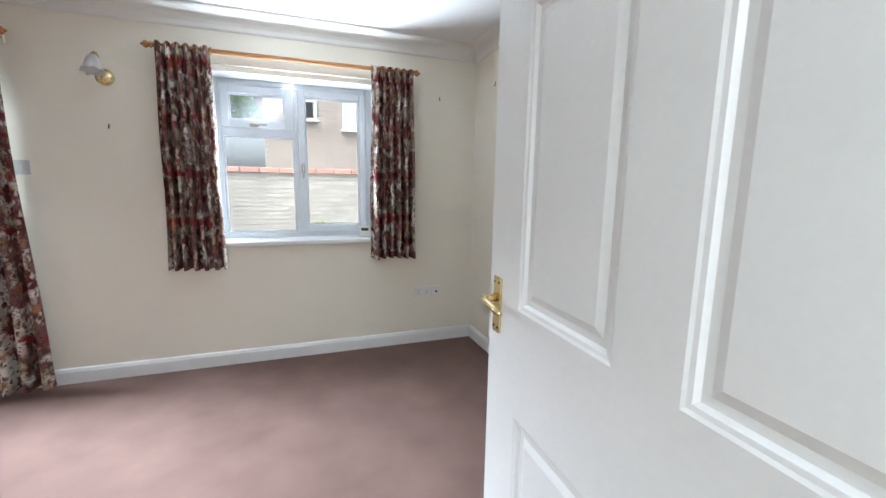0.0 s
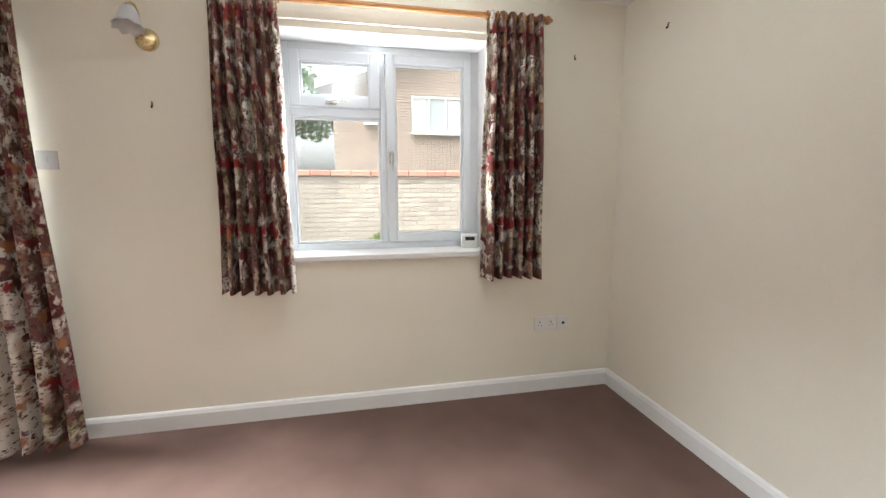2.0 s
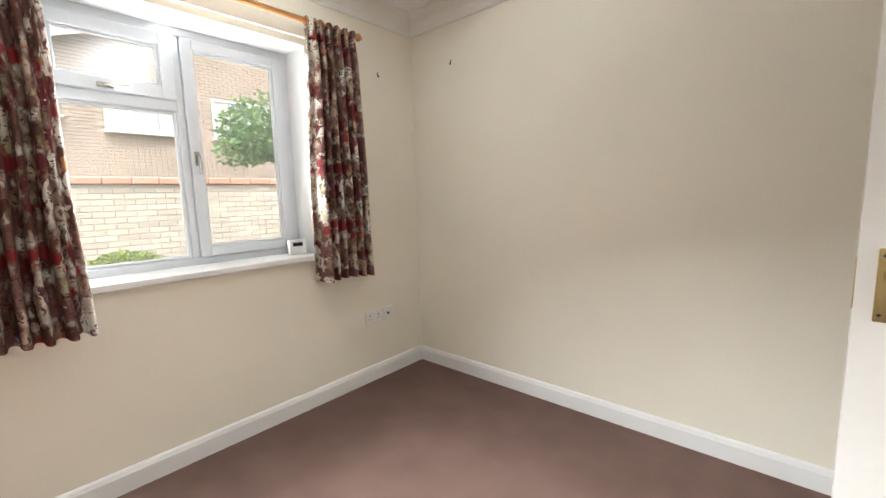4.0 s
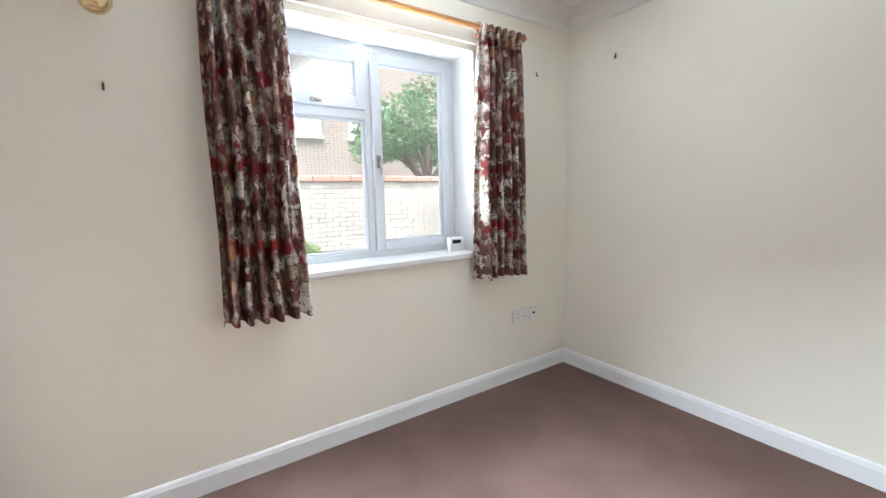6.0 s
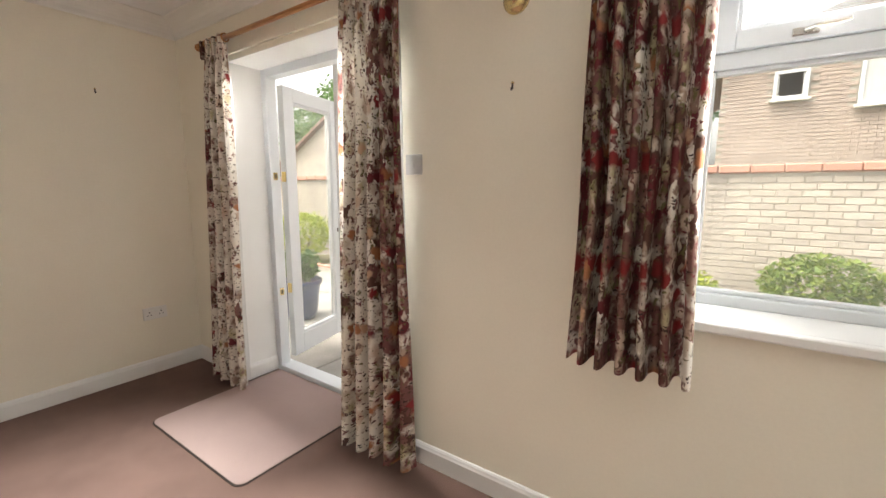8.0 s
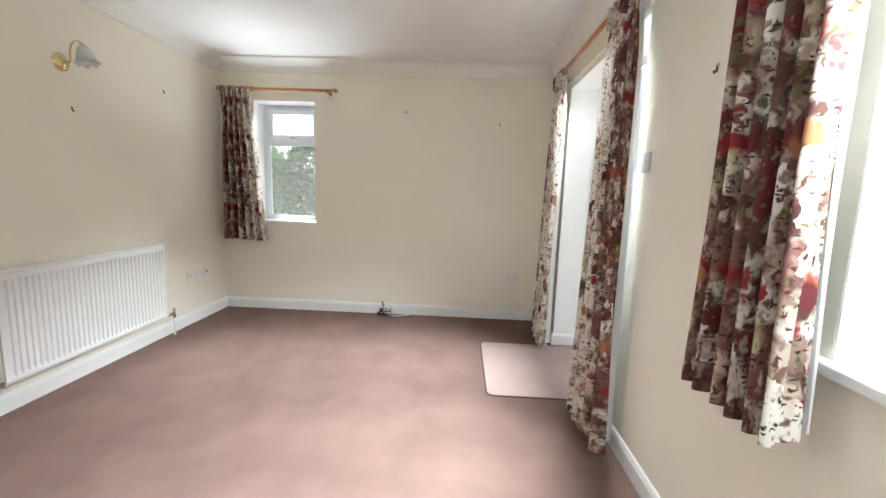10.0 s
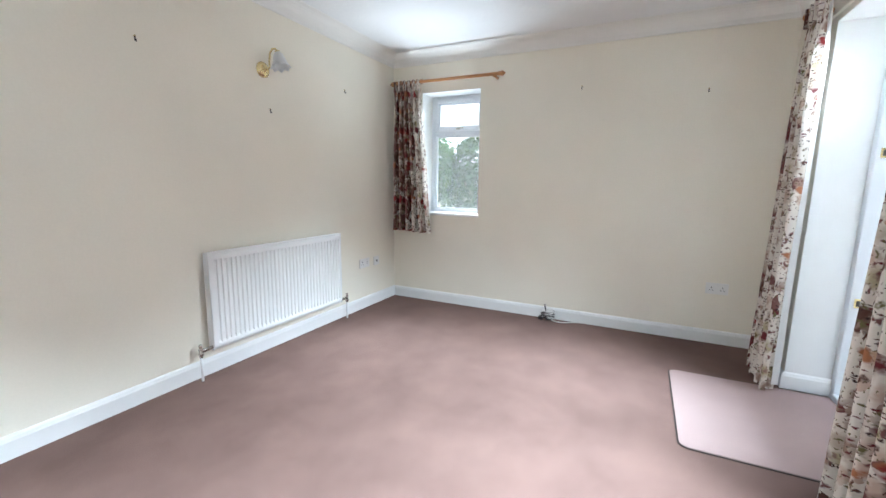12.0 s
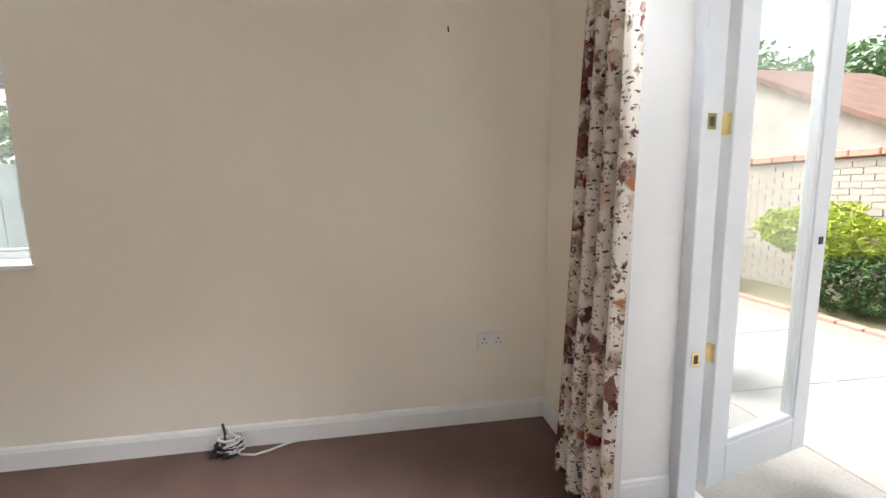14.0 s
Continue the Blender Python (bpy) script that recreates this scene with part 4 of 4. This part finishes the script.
def rounded_slab(x0, x1, y0, y1, r, z0, z1):
    bm = bmesh.new()
    pts = [(x1, y1), (x0, y1)]
    for cx, cy, a0 in ((x0 + r, y0 + r, 180), (x1 - r, y0 + r, 270)):
        pts += [(cx + r * math.cos(radians(a0 + q)), cy + r * math.sin(radians(a0 + q))) for q in range(0, 91, 18)]
    f = bm.faces.new([bm.verts.new((px, py, z0)) for px, py in pts])
    e = bmesh.ops.extrude_face_region(bm, geom=[f])
    for v in e["geom"]:
        if isinstance(v, bmesh.types.BMVert):
            v.co.z = z1
    return bm


part("binding", rounded_slab(-4.365, -3.455, -0.609, 0.205, 0.05, 0.0005, 0.004), M_MATEDGE, mt, "dark bound edge")
part("carpet_top", rounded_slab(-4.36, -3.463, -0.601, 0.205, 0.045, 0.0006, 0.007), M_MAT, mt)

# ---- garden ----
G = -0.10
structure(mesh_object("ground", boxes((-400, 400, -400, 400, G - 0.5, G - 0.05)), M_SOIL), "lawn and bare soil ground", "ground")


def leaf_clump(bm, centre, radii, count, size, rnd, hollow=0.55):
    """Small bent leaves on and in an uneven ellipsoid."""
    lumps = [(Vector((rnd.gauss(0, 1), rnd.gauss(0, 1), rnd.gauss(0, 1))).normalized(), rnd.uniform(0.75, 1.2)) for _ in range(9)]
    for _ in range(count):
        d = Vector((rnd.gauss(0, 1), rnd.gauss(0, 1), rnd.gauss(0, 1))).normalized()
        k = max(lumps, key=lambda q: q[0].dot(d))[1] * rnd.uniform(hollow, 1.0) ** 0.5
        p = Vector(centre) + Vector((d.x * radii[0], d.y * radii[1], d.z * radii[2])) * k
        a = Vector((rnd.gauss(0, 1), rnd.gauss(0, 1), rnd.gauss(0, 0.6))).normalized()
        b = a.orthogonal().normalized()
        b.rotate(Matrix.Rotation(rnd.uniform(0, 6.28), 3, a))
        s = size * rnd.uniform(0.6, 1.3)
        n = a.cross(b) * s * 0.15
        v = [bm.verts.new(p + q) for q in (-a * s, b * s * 0.45 + n, a * s, -b * s * 0.45 + n)]
        bm.faces.new((v[0], v[1], v[2]))
        bm.faces.new((v[0], v[2], v[3]))


def bush(name, centre, radii, count, size, mat, label, seed):
    x, yy, z = centre
    b = thing(name, pose(x, yy, G - 0.05), label, "bush")
    rnd = random.Random(seed)
    bm = bmesh.new()
    for k in range(5):
        q = 6.28 * k / 5
        tube([(0.02 * math.cos(q), 0.02 * math.sin(q), 0), (0.3 * radii[0] * math.cos(q), 0.3 * radii[1] * math.sin(q), (z - G) * 0.8), (0.6 * radii[0] * math.cos(q), 0.6 * radii[1] * math.sin(q), z - G + 0.4 * radii[2])], [0.015, 0.01, 0.005], 5, bm)
    part("stems", bm, M_BARK, b)
    bm = bmesh.new()
    leaf_clump(bm, (0, 0, z - G + 0.05), radii, count, size, rnd)
    mesh = part("crown", bm, mat, b)
    return b


def tree(centre, trunk_h, crown, seed, mat, label, count=3500, size=0.09):
    x, yy = centre
    t = thing("tree", pose(x, yy, G - 0.06), label, "tree")
    rnd = random.Random(seed)
    bm = tube([(0, 0, 0), (0.04, 0.02, trunk_h * 0.5), (0, 0.05, trunk_h), (0.05, 0, trunk_h + crown[2])], [0.17, 0.13, 0.10, 0.03], 9)
    tips = []
    for k in range(9):
        q, up = 6.28 * k / 9 + rnd.uniform(-0.3, 0.3), rnd.uniform(-0.3, 0.9)
        tip = Vector((0.72 * crown[0] * math.cos(q), 0.72 * crown[1] * math.sin(q), trunk_h + crown[2] * (0.55 + up * 0.6)))
        tips.append(tip)
        tube([(0, 0.03, trunk_h * 0.92), tip * 0.5 + Vector((0, 0, trunk_h * 0.52)), tip], [0.06, 0.035, 0.012], 6, bm)
    part("trunk", bm, M_BARK, t)
    bm = bmesh.new()
    tips.append(Vector((0, 0, trunk_h + crown[2] * 1.5)))
    for tip in tips:
        leaf_clump(bm, tip, [c * rnd.uniform(0.36, 0.55) for c in crown], count // len(tips), size, rnd, 0.2)
    part("crown", bm, mat, t)
    return t


bush("round_bush", (-1.02, 3.75, 0.36), (0.46, 0.34, 0.30), 2600, 0.035, M_LEAF_FRESH, "rounded green bush in front of the garden wall", 1)
bush("small_bush", (-2.05, 3.75, 0.16), (0.24, 0.24, 0.22), 1100, 0.03, M_LEAF_BRIGHT, "small yellow-green bush at the garden wall", 2)
bush("small_bush", (0.15, 3.8, 0.06), (0.30, 0.22, 0.18), 900, 0.03, M_LEAF_BRIGHT, "low yellow-green bush at the garden wall", 3)
bush("box_bush", (-6.45, 3.92, 0.16), (0.48, 0.36, 0.30), 2600, 0.03, M_LEAF_DARK, "dark clipped bush at the patio edge", 4)
bush("golden_hedge", (-6.95, 4.0, 0.66), (0.75, 0.34, 0.30), 3200, 0.035, M_LEAF_BRIGHT, "golden green hedge against the garden wall", 5)
bush("golden_hedge", (-8.7, 3.6, 0.45), (0.9, 0.4, 0.42), 3000, 0.04, M_LEAF_BRIGHT, "golden green hedge beyond the patio", 6)
bush("golden_hedge", (-8.4, 2.2, 0.35), (0.6, 0.6, 0.40), 2200, 0.04, M_LEAF, "green shrub beside the patio", 7)
tree((3.2, 6.9), 1.75, (1.75, 1.2, 1.25), 11, M_LEAF_PALE, "green leafy tree behind the garden wall", 8000, 0.07)
tree((-4.8, 17.5), 3.6, (2.4, 2.2, 1.9), 12, M_LEAF_PALE, "tall green tree beyond the houses", 3600, 0.16)
tree((-13.5, 17.0), 3.4, (4.2, 3.0, 2.4), 13, M_LEAF_PALE, "broad green tree behind the low building", 6000, 0.18)
tree((-20.0, 15.0), 3.0, (3.6, 3.0, 2.4), 14, M_LEAF_PALE, "broad green tree at the garden's end", 4500, 0.18)
# hedge and fence outside the small window
for k, (hy, hz, n) in enumerate(((-5.3, 1.25, 2600), (-4.3, 1.35, 2600), (-3.3, 1.3, 2600))):
    bush("tall_shrub", (-7.9, hy, hz), (0.5, 0.62, 0.75), n, 0.06, M_LEAF if k % 2 else M_LEAF_DARK, "tall dark green shrub outside the small window", 30 + k)
fence = thing("fence", pose(-7.25, -4.9, G - 0.05), "blue-grey painted board fence outside the small window", "fence")
for i in range(7):
    part("board", boxes((-0.01, 0.01, 0.145 * i, 0.145 * i + 0.138, 0, 1.62 + 0.01 * (i % 2)), bevel=0.004), M_FENCE, fence)
for hz in (0.35, 1.35):
    part("rail", boxes((-0.05, -0.011, 0.0, 1.01, hz, hz + 0.08), bevel=0.004), M_FENCE, fence)

pot = thing("plant_pot", pose(-5.55, 1.25, G), "dark blue glazed plant pot on the patio", "plant pot")
part("pot", lathe([(0.15, 0), (0.18, 0.08), (0.20, 0.28), (0.215, 0.36), (0.235, 0.38), (0.235, 0.42), (0.21, 0.42), (0.20, 0.36)], 28), M_POT, pot, "", True)
bm = bmesh.new()
leaf_clump(bm, (0, 0, 0.55), (0.22, 0.22, 0.2), 700, 0.04, random.Random(9), 0.2)
part("plant", bm, M_LEAF, pot, "leafy green plant")

# garden wall: core, brick faces and tiled coping
GY = 4.4
gw = structure(new("wall_garden"), "pale weathered brick garden wall with red coping", "garden wall")
part("core", boxes((-14, 6.5, GY + 0.012, GY + 0.2, G - 0.06, 1.46)), M_MORTAR, gw)


def house(name, label):
    return tagged(new(name), label, "house")


# brick house behind the wall, its gable towards the garden
HY, EX, PX, EZ = 9.6, -2.15, 3.6, 4.15
hs = house("brick_house", "buff brick house with white windows and a grey gable")
PZ = EZ + (PX - EX) * 0.36
bm = bmesh.new()
poly = [(EX, G - 0.06), (2 * PX - EX, G - 0.06), (2 * PX - EX, EZ), (PX, PZ), (EX, EZ)]
front = [bm.verts.new((px, HY + 0.01, pz)) for px, pz in poly]
back_ = [bm.verts.new((px, HY + 7, pz)) for px, pz in poly]
bm.faces.new(front), bm.faces.new(back_)
for i in range(5):
    bm.faces.new((front[i], front[(i + 1) % 5], back_[(i + 1) % 5], back_[i]))
part("wall", bm, M_MORTAR, hs)
bm = bmesh.new()
for s in (-1, 1):
    ex = PX + s * (PX - EX + 0.4)
    ez = EZ - 0.4 * 0.36
    v = [bm.verts.new((px, py, pz + dz)) for dz in (0.02, 0.14) for px, py, pz in ((PX, HY - 0.25, PZ), (ex, HY - 0.25, ez), (ex, HY + 7.2, ez), (PX, HY + 7.2, PZ))]
    for f in ((0, 1, 2, 3), (4, 5, 6, 7), (0, 1, 5, 4), (1, 2, 6, 5), (2, 3, 7, 6), (3, 0, 4, 7)):
        bm.faces.new([v[i] for i in f])
part("roof", bm, M_ROOF, hs)
bm = bmesh.new()
for s in (-1, 1):
    ex, ez = PX + s * (PX - EX + 0.42), EZ - 0.42 * 0.36
    v = [bm.verts.new((px, py, pz)) for py in (HY - 0.29, HY - 0.252) for px, pz in ((PX, PZ + 0.12), (ex, ez + 0.12), (ex, ez - 0.1), (PX, PZ - 0.1))]
    for f in ((0, 1, 2, 3), (4, 5, 6, 7), (0, 1, 5, 4), (1, 2, 6, 5), (2, 3, 7, 6), (3, 0, 4, 7)):
        bm.faces.new([v[i] for i in f])
part("bargeboard", bm, M_RENDER, hs, "white bargeboards")


def house_window(parent, cx, cz, w, h, yy, lights):
    f = part("window", bar_frame(cx - w / 2, cx + w / 2, cz - h / 2, cz + h / 2, 0.06, yy - 0.05, yy + 0.0, 0.006), M_PVC, parent, "white framed window")
    p = part("pane", boxes((cx - w / 2 + 0.06, cx + w / 2 - 0.06, yy - 0.016, yy - 0.006, cz - h / 2 + 0.06, cz + h / 2 - 0.06)), M_HGLASS, f)
    for i in range(1, lights):
        q = cx - w / 2 + w * i / lights
        part("mullion", boxes((q - 0.03, q + 0.03, yy - 0.048, yy - 0.001, cz - h / 2 + 0.06, cz + h / 2 - 0.06), bevel=0.005), M_PVC, f)
    for s in (-1, 1):
        a = cx + s * (w / 2 - 0.06 - w / lights * 0.36)
        part("net_curtain", boxes((a - w / lights * 0.36, a + w / lights * 0.36, yy - 0.022, yy - 0.017, cz - h / 2 + 0.06, cz + h / 2 - 0.06)), M_LINING, f)
    part("sill", boxes((cx - w / 2 - 0.05, cx + w / 2 + 0.05, yy - 0.12, yy - 0.002, cz - h / 2 - 0.05, cz - h / 2 - 0.002), bevel=0.008), M_RENDER, f)
    return f


M_HGLASS = material("dark_reflecting_glass", (0.40, 0.44, 0.46), 0.1, spec=0.8)
for cx, w, n in ((0.72, 1.45, 3), (2.95, 1.45, 3), (-1.0, 0.55, 1)):
    house_window(hs, cx, 3.35, w, 1.0 if n > 1 else 0.55, HY - 0.03, n)
house_window(hs, 0.9, 1.0, 1.5, 1.1, HY - 0.03, 3)

# low building with a gable at the end of the garden
lb = house("garage", "low pale brick garage with a tiled gable roof")
bm = bmesh.new()
poly = [(-17.2, G - 0.06), (-9.6, G - 0.06), (-9.6, 2.15), (-13.4, 4.2), (-17.2, 2.15)]
front = [bm.verts.new((px, 9.0, pz)) for px, pz in poly]
back_ = [bm.verts.new((px, 13.0, pz)) for px, pz in poly]
bm.faces.new(front), bm.faces.new(back_)
for i in range(5):
    bm.faces.new((front[i], front[(i + 1) % 5], back_[(i + 1) % 5], back_[i]))
part("wall", bm, M_PALEBRICK, lb)
bm = bmesh.new()
for s in (-1, 1):
    ex, ez = -13.4 + s * 4.1, 4.2 - 4.1 * 0.54
    v = [bm.verts.new((px, py, pz + dz)) for dz in (0.01, 0.13) for px, py, pz in ((-13.4, 8.8, 4.2), (ex, 8.8, ez), (ex, 13.2, ez), (-13.4, 13.2, 4.2))]
    for f in ((0, 1, 2, 3), (4, 5, 6, 7), (0, 1, 5, 4), (1, 2, 6, 5), (2, 3, 7, 6), (3, 0, 4, 7)):
        bm.faces.new([v[i] for i in f])
part("roof", bm, M_ROOF, lb)

# ---- paving and bricks ----
pav = structure(new("pavement"), "pale concrete paving slabs of the patio", "patio")
part("bed", boxes((-8.0, 1.2, T + 0.001, 3.32, G - 0.049, G - 0.012)), M_JOINT, pav)


def shared_piece(name, me, m, parent):
    ob = new(name, me)
    ob.parent = parent
    ob.matrix_local = m
    return ob


def piece_mesh(name, sx, sy, sz, mat, bevel):
    bm = bmesh.new()
    box(bm, -sx / 2, sx / 2, -sy / 2, sy / 2, -sz / 2, sz / 2)
    if bevel:
        bmesh.ops.bevel(bm, geom=list(bm.edges), offset=bevel, segments=1, affect="EDGES")
    me = bpy.data.meshes.new(name)
    bm.to_mesh(me)
    bm.free()
    me.materials.append(mat)
    return me


rnd = random.Random(3)
slab = piece_mesh("paving_slab", 0.892, 0.892, 0.04, M_PAVE, 0.004)
for i in range(10):
    for j in range(3):
        shared_piece("paving_slab", slab, pose(-7.5 + 0.9 * i, 0.755 + 0.9 * j, G - 0.02 + rnd.uniform(-0.002, 0.002), 0, 0, rnd.uniform(-0.2, 0.2)), pav)
edge_brick = piece_mesh("edging_brick", 0.215, 0.1, 0.1, M_COPING, 0.006)
eg = structure(new("trim_edging"), "red brick edging of the planting bed", "edging")
for i in range(40):
    shared_piece("brick", edge_brick, pose(-7.9 + 0.225 * i, 3.36, G - 0.03 + rnd.uniform(-0.004, 0.004), 0, 0, rnd.uniform(-2, 2)), eg)


def brick_field(parent, x0, x1, z0, z1, yy, mat, near, cut=None):
    """Stretcher bond: bricks near the window are parts, the rest one joined mesh."""
    me = piece_mesh("brick", 0.215, 0.05, 0.065, mat, 0.004)
    rest = bmesh.new()
    row = 0
    z = z0
    while z + 0.065 <= z1:
        x = x0 + (0.1125 if row % 2 else 0)
        while x + 0.215 <= x1:
            if cut is None or cut(x + 0.1075, z):
                dy = rnd.uniform(-0.004, 0.003)
                if near and near[0] < x < near[1] and near[2] < z < near[3]:
                    shared_piece("brick", me, pose(x + 0.1075, yy + 0.025 + dy, z + 0.0325), parent)
                else:
                    cs = [rest.verts.new((px, yy + dy, pz)) for px, pz in ((x, z), (x + 0.215, z), (x + 0.215, z + 0.065), (x, z + 0.065))]
                    ds = [rest.verts.new((v.co.x, yy + 0.03, v.co.z)) for v in cs]
                    rest.faces.new(cs)
                    for i in range(4):
                        rest.faces.new((cs[i], cs[(i + 1) % 4], ds[(i + 1) % 4], ds[i]))
            x += 0.225
        z += 0.075
        row += 1
    tagged(part("brickwork", rest, mat, parent), kind="stuff")


brick_field(gw, -14, 6.4, G - 0.04, 1.47, GY, M_PALEBRICK, (-1.9, 1.0, 0.35, 1.47))
cop = piece_mesh("coping_tile", 0.292, 0.30, 0.09, M_COPING, 0.012)
for i in range(68):
    shared_piece("coping_tile", cop, pose(-13.8 + 0.3 * i, GY + 0.1, 1.515 + rnd.uniform(-0.003, 0.003)), gw)


def in_gable(x, z):
    if z + 0.07 > EZ + (PX - EX - abs(x - PX)) * 0.36:
        return False
    for cx, cz, w, h in ((0.72, 3.35, 1.45, 1.0), (2.95, 3.35, 1.45, 1.0), (-1.0, 3.35, 0.55, 0.55), (0.9, 1.0, 1.5, 1.1)):
        if abs(x - cx) < w / 2 + 0.08 and abs(z + 0.03 - cz) < h / 2 + 0.05:
            return False
    return True


brick_field(hs, EX, 2 * PX - EX, 1.2, 6.3, HY - 0.02, M_BRICK, None, in_gable)
